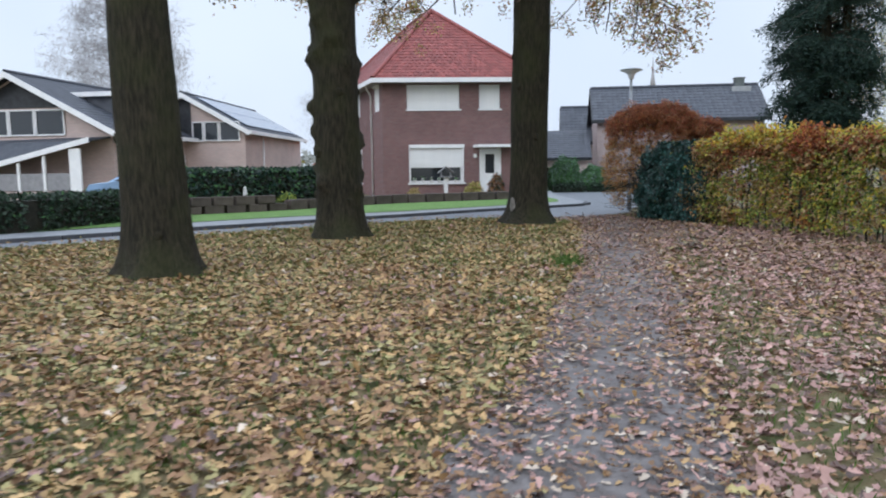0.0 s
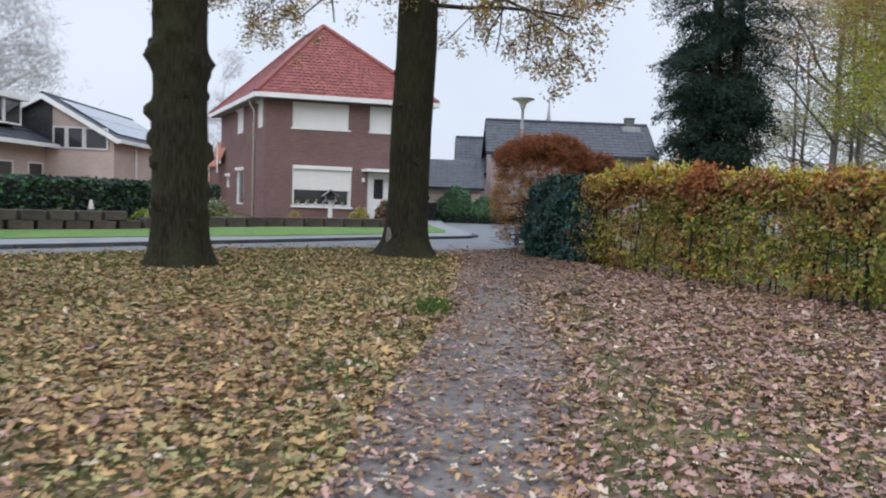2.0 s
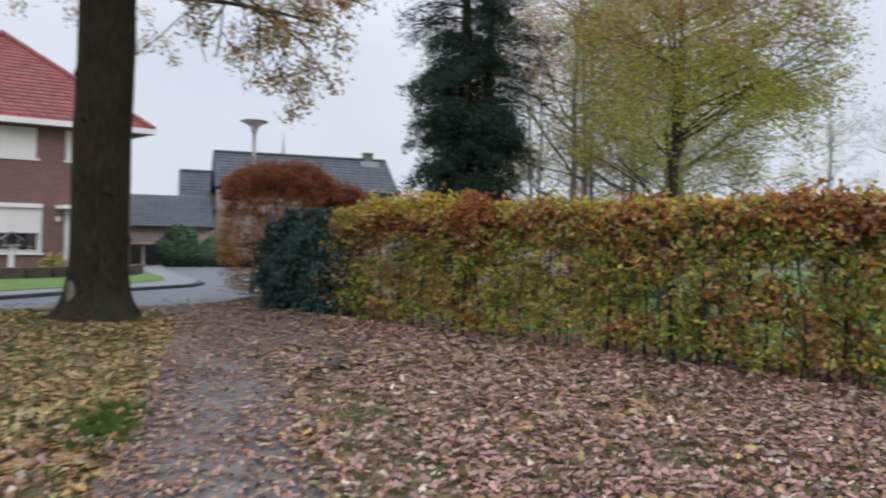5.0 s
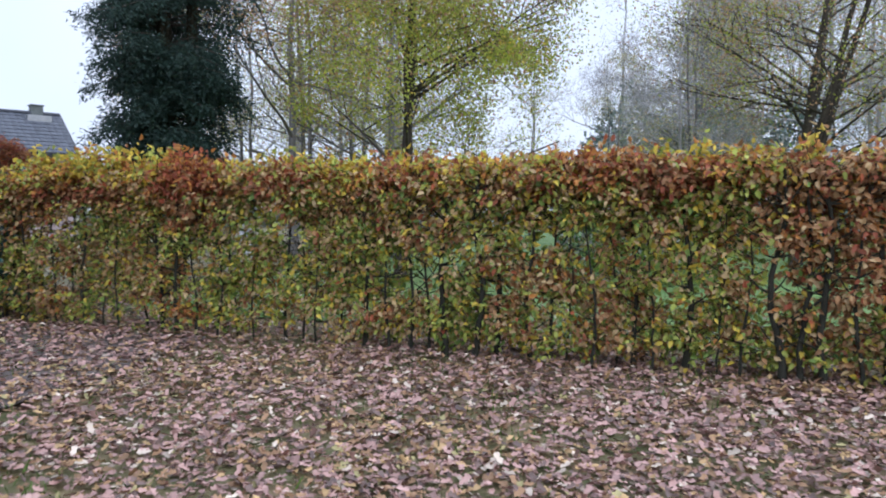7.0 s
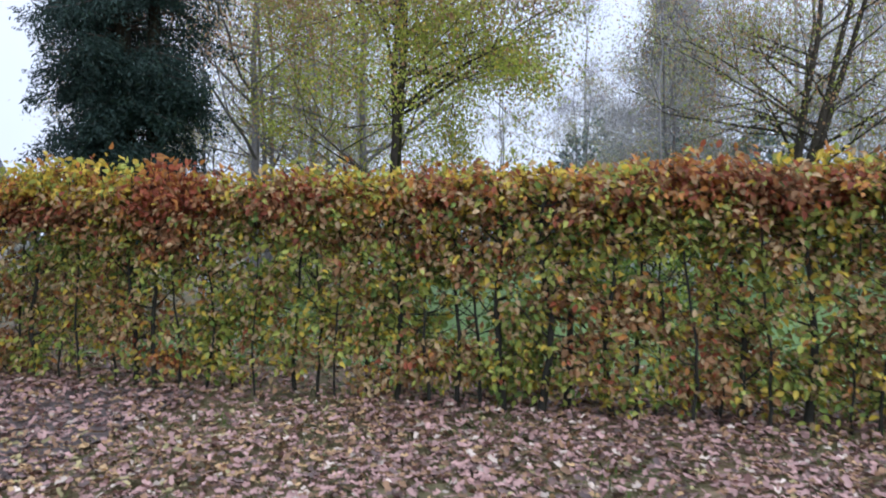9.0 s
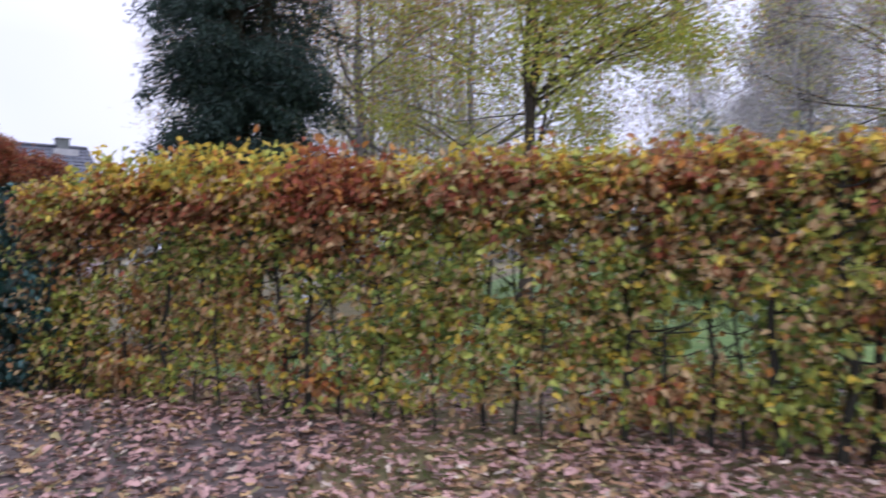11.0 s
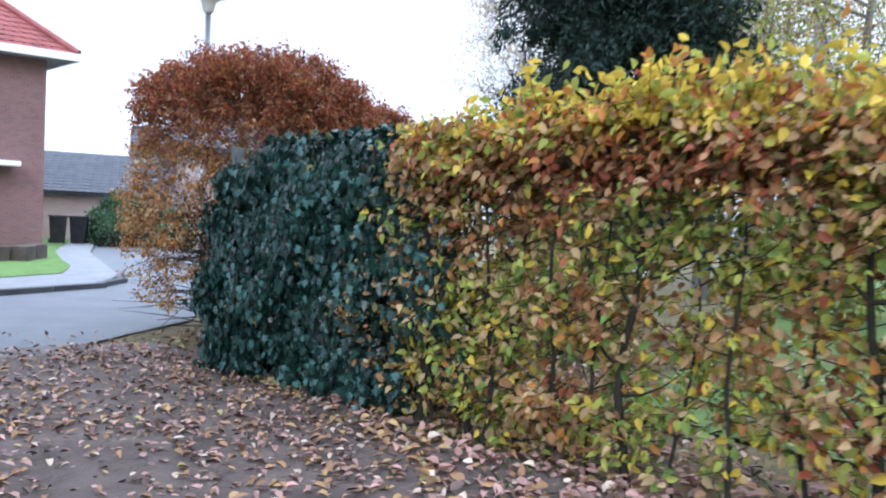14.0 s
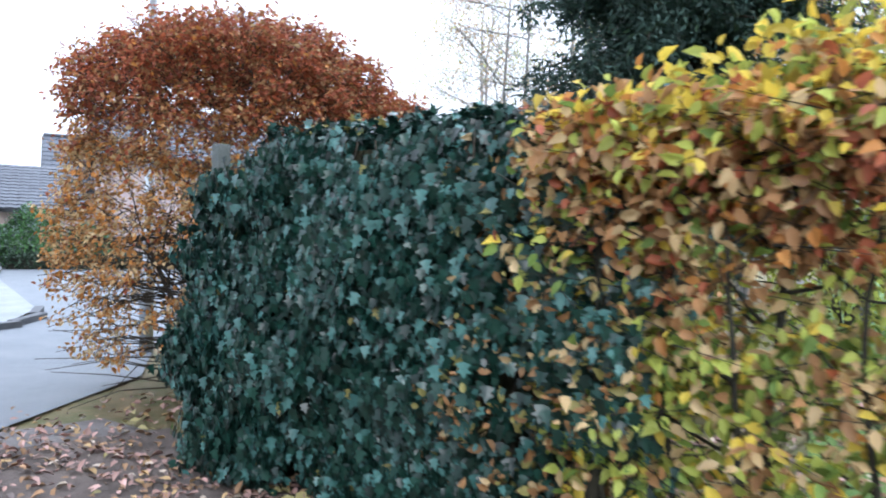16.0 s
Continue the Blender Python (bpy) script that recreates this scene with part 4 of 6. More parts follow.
# ---- copper beech at the corner ----
def copper_beech():
    top = empty("copper_beech", 5.9, 21.7, 0, 0, "rounded copper-red beech bush at the corner", "bush")
    rnd = random.Random(21)
    lines, tips = [], []
    for i in range(15):
        a = rnd.uniform(0, 2 * math.pi)
        grow((0.25 * math.cos(a), 0.2 * math.sin(a), 0.0), (0.55 * math.cos(a), 0.45 * math.sin(a), 1.25), rnd.uniform(1.2, 1.7), 0.035, 2, rnd, lines, tips, 0.02, 0.5, 6)
    for i in range(230):
        a = rnd.uniform(0, 2 * math.pi)
        z = rnd.uniform(0.05, 1.4)
        q = Vector((0.7 * math.cos(a), 0.6 * math.sin(a), z))
        lines.append([(q, 0.008), (q + Vector((0.5 * math.cos(a), 0.4 * math.sin(a), rnd.uniform(-0.1, 0.15))), 0.005), (q + Vector((0.85 * math.cos(a) + rnd.uniform(-.2, .2), 0.7 * math.sin(a), rnd.uniform(-0.15, 0.2))), 0.002)])
    v, f = tubes(lines, 4)
    link("branch", mesh_of("branch", v, f, M_TWIG, smooth=True), top, kind="stuff")
    # a broad flat-topped head of layered sprays over a narrower, looser skirt, bare towards the foot
    kh, ks, kr = 4300, 1350, 480
    r = np.random.rand(kh) ** 0.5
    a = np.random.uniform(0, 2 * math.pi, kh)
    hx, hy = 1.58 * r * np.cos(a), 1.35 * r * np.sin(a)
    hx = np.where(hx > 0, hx * 0.74, hx * 0.97)
    flat = np.stack([hx, hy, np.zeros(kh)], axis=1)
    roof = 3.10 - 0.26 * np.clip(hx - 0.1, 0, 2) - 1.15 * np.clip(r - 0.42, 0, 1) ** 1.7 + 0.20 * fnoise(flat, 1.5) + 0.10 * fnoise(flat + 1, 4.0)
    hz = roof - np.abs(np.random.normal(0, 0.24, kh)) - (np.random.rand(kh) < 0.3) * np.random.rand(kh) * 0.6
    hz = np.maximum(hz, 2.0 + 0.16 * fnoise(flat + 5, 2.0) + np.random.normal(0, 0.06, kh))
    head = np.stack([hx, hy, hz], axis=1)
    head = head[fnoise(head + 3, 3.2) + 0.5 * fnoise(head + 9, 7.0) < 0.16]
    a = np.random.uniform(0, 2 * math.pi, ks)
    rr = 1 - np.abs(np.random.normal(0, 0.2, ks))
    zz = 0.22 + 1.88 * np.random.rand(ks) ** 0.75
    wide = 0.74 + 0.26 * np.sin(np.clip((zz - 0.2) / 1.9, 0, 1) * math.pi * 0.9)
    skirt = np.stack([np.cos(a) * rr * 1.42 * wide - 0.24, np.sin(a) * rr * 1.25 * wide, zz], axis=1)
    skirt = skirt[(fnoise(skirt + 8, 2.4) < 0.24) & (np.random.rand(ks) < np.clip((zz + 0.05) / 1.0, 0.15, 1))]
    lobe = rand_dirs(kr) * np.array([0.50, 0.45, 0.36]) * (1 - np.abs(np.random.normal(0, 0.25, (kr, 1)))) + np.array([1.16, -0.05, 2.34])
    base = np.concatenate([head, skirt, lobe])
    ns = len(base)
    away = base - np.array([0, 0, 1.5])
    away /= np.linalg.norm(away, axis=1, keepdims=True)
    way = away * np.array([1, 1, 0.5]) + rand_dirs(ns) * 0.6
    face = np.array([0, 0, 0.8]) + away * 0.3 + rand_dirs(ns) * 0.6
    c, al, nm, which, twigs = sprays(base, way, face, 14, 0.15, 0.025)
    kind = np.where(np.arange(ns) < len(head), np.where(base[:, 2] + np.random.normal(0, 0.15, ns) > 2.25, 0, 1), np.where(np.arange(ns) < len(head) + len(skirt), 2, 0))
    tables = [[7, 3.0, 0.5, 0.2], [4, 4.0, 1.2, 0.6], [0.4, 1.7, 4.2, 3.2]]
    me = leaf_cloud("foliage", BEECH, c, al, nm, np.random.uniform(0.028, 0.054, len(c)), [L_RED, L_BROWN, L_ORANGE, L_TAN], palette(kind[which], tables))
    link("foliage", me, top, "dark red and orange-brown beech leaves", kind="stuff")
    v, f = tubes(twigs, 3)
    link("twig", mesh_of("twig", v, f, M_TWIG), top, "fine dark twigs", kind="stuff")


copper_beech()


# ---- street lamp ----
def lathe_bm(profile, sides=28):
    bm = bmesh.new()
    rings = []
    for r, z in profile:
        rings.append([bm.verts.new((max(r, 1e-4) * math.cos(2 * math.pi * s / sides), max(r, 1e-4) * math.sin(2 * math.pi * s / sides), z)) for s in range(sides)])
    for a, b in zip(rings, rings[1:]):
        for s in range(sides):
            bm.faces.new((a[s], a[(s + 1) % sides], b[(s + 1) % sides], b[s]))
    bm.faces.new(rings[0][::-1])
    bm.faces.new(rings[-1])
    for f in bm.faces:
        f.smooth = True
    bmesh.ops.recalc_face_normals(bm, faces=bm.faces)
    return bm


lamp_post = empty("street_lamp", 5.2, 23.73, 0, 0, "grey steel street lamp with a wide disc head", "street lamp")
part("pole", lathe_bm([(0.075, -0.05), (0.075, 0.8), (0.055, 0.85), (0.042, 4.13)], 16), M_METAL, lamp_post)
part("bowl", lathe_bm([(0.05, 4.10), (0.08, 4.14), (0.10, 4.25), (0.20, 4.33), (0.33, 4.375)]), M_WHITE, lamp_post, "milky white light bowl")
part("hood", lathe_bm([(0.335, 4.377), (0.35, 4.395), (0.32, 4.42), (0.18, 4.45), (0.02, 4.465)]), M_METAL, lamp_post, "flat grey metal hood")


# ---- houses ----
def roof_tiles(name, a, b, c, d, course, width, material, parent, lift=0.05):
    """Overlapping roof tiles over a roof plane: a, b along the eave, c, d along the top above b, a."""
    a, b, c, d = Vector(a), Vector(b), Vector(c), Vector(d)
    up = (d - a)
    n = (b - a).cross(d - a)
    n = n.normalized() if n.length > 1e-6 else (b - a).cross(c - a).normalized()
    if n.z < 0:
        n = -n
    rows = max(2, int(((d - a).length + (c - b).length) / 2 / course))
    verts, faces = [], []
    for i in range(rows):
        f0, f1 = i / rows, min(1.0, (i + 1.25) / rows)
        l0, r0, l1, r1 = a.lerp(d, f0), b.lerp(c, f0), a.lerp(d, f1), b.lerp(c, f1)
        cols = max(1, int((r0 - l0).length / width))
        for j in range(cols):
            g0, g1 = j / cols, (j + 1) / cols
            base = len(verts)
            for g, h in ((g0, 0.0), (g0 + (g1 - g0) * 0.35, lift * 0.7), (g0 + (g1 - g0) * 0.7, lift * 0.55), (g1, 0.0)):
                verts.append(l0.lerp(r0, g) + n * (lift + h))
                verts.append(l1.lerp(r1, g) + n * (h * 0.9 + 0.004))
                verts.append(l0.lerp(r0, g) + n * 0.0)
            for q in range(3):
                s = base + q * 3
                faces.append((s, s + 3, s + 4, s + 1))
                faces.append((s + 2, s + 5, s + 3, s))
    return link(name, mesh_of(name, verts, faces, material), parent, kind="stuff")


def slab(name, quad, thick, material, parent, label=""):
    """A plane quad given thickness downwards."""
    bm = bmesh.new()
    top = [bm.verts.new(p) for p in quad]
    low = [bm.verts.new((p[0], p[1], p[2] - thick)) for p in quad]
    k = len(quad)
    bm.faces.new(top)
    bm.faces.new(low[::-1])
    for i in range(k):
        bm.faces.new((top[i], low[i], low[(i + 1) % k], top[(i + 1) % k]))
    bmesh.ops.recalc_face_normals(bm, faces=bm.faces)
    return part(name, bm, material, parent, label)


class Frame2:
    """Plan axes of a house: u along its front, v into its depth, from a corner."""

    def __init__(self, u, v):
        self.u, self.v = Vector((*u, 0)).normalized(), Vector((*v, 0)).normalized()

    def at(self, u, v, z):
        q = self.u * u + self.v * v
        return (q.x, q.y, z)

    def box(self, u0, u1, v0, v1, z0, z1):
        return prism_bm([self.at(u0, v0, 0)[:2], self.at(u1, v0, 0)[:2], self.at(u1, v1, 0)[:2], self.at(u0, v1, 0)[:2]], z0, z1)


def wall_with_holes(fr, along, length, holes, height, thick, parent, material, name, z0=0.0):
    """A wall with rectangular openings, built of its solid pieces in one mesh. along: 'u' or 'v'."""
    us = sorted({0.0, length, *[h[0] for h in holes], *[h[1] for h in holes]})
    zs = sorted({z0, height, *[h[2] for h in holes], *[h[3] for h in holes]})
    bm = bmesh.new()
    for u0, u1 in zip(us, us[1:]):
        for a0, a1 in zip(zs, zs[1:]):
            if any(h[0] <= (u0 + u1) / 2 <= h[1] and h[2] <= (a0 + a1) / 2 <= h[3] for h in holes):
                continue
            piece = fr.box(u0, u1, 0, thick, a0, a1) if along == "u" else fr.box(0, thick, u0, u1, a0, a1)
            me = bpy.data.meshes.new("piece")
            piece.to_mesh(me)
            piece.free()
            bm.from_mesh(me)
            bpy.data.meshes.remove(me)
    bmesh.ops.remove_doubles(bm, verts=bm.verts, dist=0.0005)
    return part(name, bm, material, parent)


def shutter(fr, u0, u1, z0, z1, parent, v=0.03):
    """A roller shutter: a backing with its slats, each a piece of its own."""
    board = part("shutter", fr.box(u0, u1, v + 0.016, v + 0.03, z0, z1), M_WHITE, parent, "white roller shutter, let down")
    n = int((z1 - z0) / 0.055)
    h = (z1 - z0) / n
    verts = [fr.at(u0, v + 0.012, 0), fr.at(u1, v + 0.012, 0), fr.at(u1, v, h * 0.47), fr.at(u0, v, h * 0.47), fr.at(u1, v + 0.012, h * 0.94), fr.at(u0, v + 0.012, h * 0.94)]
    me = mesh_of("slat", verts, [(0, 1, 2, 3), (3, 2, 4, 5)], M_SHUTTER)
    for i in range(n):
        link("slat", me, board).location = (0, 0, z0 + h * i)
    return board


def window_unit(fr, u0, u1, z0, z1, parent, bars=1, v=0.06, w=0.07):
    win = link("window", mesh_of("window", [fr.at(u0 + w, v + 0.03, z0 + w), fr.at(u1 - w, v + 0.03, z0 + w), fr.at(u1 - w, v + 0.03, z1 - w), fr.at(u0 + w, v + 0.03, z1 - w)], [(0, 1, 2, 3)], M_GLASS), parent, "dark window pane")
    part("frame", fr.box(u0, u1, v - 0.03, v + 0.05, z0, z0 + w), M_WHITE, win)
    part("frame", fr.box(u0, u1, v - 0.03, v + 0.05, z1 - w, z1), M_WHITE, win)
    part("frame", fr.box(u0, u0 + w, v - 0.03, v + 0.05, z0 + w, z1 - w), M_WHITE, win)
    part("frame", fr.box(u1 - w, u1, v - 0.03, v + 0.05, z0 + w, z1 - w), M_WHITE, win)
    for i in range(1, bars):
        u = u0 + (u1 - u0) * i / bars
        part("mullion", fr.box(u - 0.03, u + 0.03, v - 0.03, v + 0.05, z0 + w, z1 - w), M_WHITE, win)
    return win


def brick_house():
    fr = Frame2((0.979, 0.205), (-0.454, 0.891))
    top = empty("brick_house", -5.69, 36.46, 0, 0, "two-storey red-brown brick house with a red tiled roof", "house")
    W, L, H = 7.4, 11.5, 5.72
    holes = [(1.24, 3.94, 4.40, 5.64), (4.93, 6.02, 4.40, 5.64), (1.33, 4.08, 0.70, 2.60), (4.92, 6.06, 0.10, 2.42)]
    wall_with_holes(fr, "u", W, holes, H, 0.28, top, M_BRICK, "wall")
    side_fr = fr
    side = [(0.35, 1.35, 4.40, 5.64), (4.9, 6.4, 4.40, 5.64), (4.6, 6.3, 0.55, 2.40), (8.4, 9.4, 1.45, 2.10)]
    side_wall = wall_with_holes(fr, "v", L, side, H, 0.28, top, M_BRICK, "wall")
    side_wall.location = fr.at(0.0, 0.285, 0)
    part("wall", fr.box(W - 0.28, W, 0.285, L, 0, H), M_BRICK, top)
    part("wall", fr.box(0.29, W - 0.29, L - 0.28, L, 0, H), M_BRICK, top)
    part("floor_slab", fr.box(0.3, W - 0.3, 0.3, L - 0.3, 2.7, 2.85), M_WHITE, top)
    # Added black panel in place of the rooms' shade.
    part("dark_backing", fr.box(0.3, W - 0.3, 2.2, 2.3, 0.05, 5.6), M_BLACK, top, "black panel standing in for dim rooms behind the windows")
    # front openings
    for u0, u1, z0, z1 in holes[:2]:
        w = window_unit(fr, u0, u1, z0, z1, top, 2, 0.14)
        shutter(fr, u0 + 0.02, u1 - 0.02, z0 + 0.04, z1, top, 0.05)
        part("sill", fr.box(u0 - 0.06, u1 + 0.06, -0.06, 0.12, z0 - 0.06, z0 + 0.02), M_WHITE, w)
    u0, u1, z0, z1 = holes[2]
    w = window_unit(fr, u0, u1, z0, z1, top, 1, 0.12, 0.09)
    shutter(fr, u0 + 0.03, u1 - 0.03, 1.46, z1 - 0.12, top, -0.035)
    part("shutter_box", fr.box(u0 - 0.02, u1 + 0.02, -0.16, 0.02, z1 - 0.14, z1 + 0.03), M_WHITE, w)
    part("rail", fr.box(u0 - 0.02, u0 + 0.04, -0.07, -0.005, z0, z1 - 0.14), M_WHITE, w)
    part("rail", fr.box(u1 - 0.04, u1 + 0.02, -0.07, -0.005, z0, z1 - 0.14), M_WHITE, w)
    part("sill", fr.box(u0 - 0.10, u1 + 0.10, -0.12, 0.07, z0 - 0.09, z0 - 0.005), M_WHITE, w)
    # door and canopy
    u0, u1, z0, z1 = holes[3]
    door = part("door", fr.box(u0 + 0.17, u1 - 0.05, 0.10, 0.15, z0, z1 - 0.08), M_WHITE, top, "white front door with a tall dark pane")
    part("door_pane", fr.box(u0 + 0.34, u0 + 0.80, 0.085, 0.097, 1.15, 2.12), M_GLASS, door, "dark glass pane")
    part("door_handle", fr.box(u1 - 0.17, u1 - 0.13, 0.05, 0.098, 1.02, 1.18), M_METAL, door)
    part("frame", fr.box(u0, u0 + 0.165, 0.04, 0.16, z0, z1 - 0.085), M_WHITE, door)
    part("frame", fr.box(u1 - 0.045, u1, 0.04, 0.16, z0, z1 - 0.085), M_WHITE, door)
    part("frame", fr.box(u0, u1, 0.04, 0.16, z1 - 0.078, z1), M_WHITE, door)
    part("canopy", fr.box(u0 - 0.32, u1 + 0.5, -0.75, -0.004, 2.46, 2.60), M_WHITE, top, "flat white door canopy")
    part("step", fr.box(u0 - 0.1, u1 + 0.1, -0.5, -0.004, 0.0, 0.10), M_PAVE, top)
    # side openings
    for i, (v0, v1, z0, z1) in enumerate(side):
        q0, q1 = v0 + 0.285, v1 + 0.285
        win = link("window", mesh_of("window", [fr.at(0.10, q0 + 0.08, z0 + 0.08), fr.at(0.10, q1 - 0.08, z0 + 0.08), fr.at(0.10, q1 - 0.08, z1 - 0.08), fr.at(0.10, q0 + 0.08, z1 - 0.08)], [(0, 1, 2, 3)], M_SHUTTER if i < 2 else M_GLASS), top, "side window")
        part("frame", fr.box(0.01, 0.13, q0, q1, z0, z0 + 0.08), M_WHITE, win)
        part("frame", fr.box(0.01, 0.13, q0, q1, z1 - 0.08, z1), M_WHITE, win)
        part("frame", fr.box(0.01, 0.13, q0, q0 + 0.09, z0 + 0.08, z1 - 0.08), M_WHITE, win)
        part("frame", fr.box(0.01, 0.13, q1 - 0.09, q1, z0 + 0.08, z1 - 0.08), M_WHITE, win)
        part("shutter_box", fr.box(-0.12, 0.0, q0 - 0.03, q1 + 0.03, z1 - 0.02, z1 + 0.15), M_WHITE, win)
    # eaves, gutter and roof
    o = 0.58
    part("soffit", fr.box(-o, W + o, -o, L + o, H, H + 0.06), M_GREYWOOD, top, "shaded grey eaves boarding")
    for b in ((-o, W + o, -o - 0.10, -o - 0.003), (-o, W + o, L + o + 0.003, L + o + 0.1)):
        part("gutter", fr.box(b[0] - 0.1, b[1] + 0.1, b[2], b[3], H - 0.02, H + 0.20), M_WHITE, top, "white box gutter")
    for b in ((-o - 0.10, -o - 0.003), (W + o + 0.003, W + o + 0.1)):
        part("gutter", fr.box(b[0], b[1], -o, L + o, H - 0.02, H + 0.20), M_WHITE, top, "white box gutter")
    e, zt, ze = 0.62, 10.0, H + 0.14
    c = W / 2
    A, B, C, D = fr.at(-e, -e, ze), fr.at(W + e, -e, ze), fr.at(W + e, L + e, ze), fr.at(-e, L + e, ze)
    R0, R1 = fr.at(c, c + 0.1, zt), fr.at(c, L - c - 0.1, zt)
    for k, (p, q, r, s) in enumerate(((A, B, R0, R0), (D, A, R0, R1), (B, C, R1, R0), (C, D, R1, R1))):
        slab("roof_deck", [p, q, r, s] if r != s else [p, q, r], 0.05, M_DARKWOOD, top)
        roof_tiles("roof_tiles", p, q, r, s, 0.30, 0.26, M_TILE, top, 0.036)
    for p, q in ((A, R0), (B, R0), (C, R1), (D, R1), (R0, R1)):
        v, f = tubes([[(Vector(p) + Vector((0, 0, 0.08)), 0.11), (Vector(q) + Vector((0, 0, 0.08)), 0.11)]], 8)
        link("ridge", mesh_of("ridge", v, f, M_TILE, smooth=True), top)
    # rain pipe, lamp, number plate
    q = [Vector(fr.at(-0.5, 1.4, H + 0.02)), Vector(fr.at(-0.42, 1.6, H - 0.12)), Vector(fr.at(-0.09, 2.1, H - 0.45)), Vector(fr.at(-0.07, 2.12, 0.02))]
    v, f = tubes([[(x, 0.045) for x in q]], 10)
    link("rain_pipe", mesh_of("rain_pipe", v, f, M_WHITE, smooth=True), top, "white rain pipe")
    part("wall_lamp", fr.box(4.62, 4.74, -0.12, -0.004, 1.95, 2.15), M_WHITE, top)
    # lean-to at the back
    part("wall", fr.box(-0.34, -0.004, L - 1.2, L + 2.4, 0, 2.85), M_BRICK, top)
    slab("roof_deck", [fr.at(-0.46, L - 1.4, 2.75), fr.at(0.2, L - 1.4, 4.3), fr.at(0.2, L + 2.6, 4.3), fr.at(-0.46, L + 2.6, 2.75)], 0.08, M_TERRA, top, "lean-to roof in red tiles")
    part("verge_board", prism_bm([fr.at(-0.54, L - 1.46, 0)[:2], fr.at(-0.465, L - 1.46, 0)[:2], fr.at(-0.465, L - 1.40, 0)[:2], fr.at(-0.54, L - 1.40, 0)[:2]], 2.3, 3.9), M_WHITE, top)
    # lower roof along the other side, its eave just under the main one
    part("wall", fr.box(W + 0.004, W + 0.12, 2.6, 8.0, 0, 4.85), M_BRICK, top)
    slab("roof_deck", [fr.at(W + 0.01, 2.3, 5.55), fr.at(W + 0.62, 2.3, 4.98), fr.at(W + 0.62, 8.3, 4.98), fr.at(W + 0.01, 8.3, 5.55)], 0.08, M_TILE, top, "lower side roof in red tiles")
    part("gutter", fr.box(W + 0.60, W + 0.72, 2.3, 8.3, 4.80, 4.97), M_WHITE, top, "white box gutter")
    part("soffit", fr.box(W + 0.125, W + 0.597, 2.3, 8.3, 4.86, 4.90), M_GREYWOOD, top)
    # a row of potted plants on the sill
    for i in range(6):
        pot = empty("window_pot", 0, 0, 0, 0, "small white pot on the window sill", "pot", "pots on the window sill")
        u = 1.33 + 0.25 + i * 0.42
        x, y, _ = fr.at(u, -0.045, 0)
        pot.matrix_basis = pose(-5.69 + x, 36.46 + y, 0.695)
        part("pot", lathe_bm([(0.05, 0.0), (0.07, 0.12), (0.075, 0.14), (0.06, 0.14)], 12), M_POT, pot)
        k = 26
        c3 = np.random.normal(size=(k, 3)) * np.array([0.05, 0.03, 0.04]) + np.array([0, -0.02, 0.20])
        link("plant", leaf_cloud("plant", BEECH, c3, rand_dirs(k), rand_dirs(k), np.full(k, 0.07), [L_BUSH, M_POT], pick(k, [3, 2])), pot, kind="stuff")


brick_house()


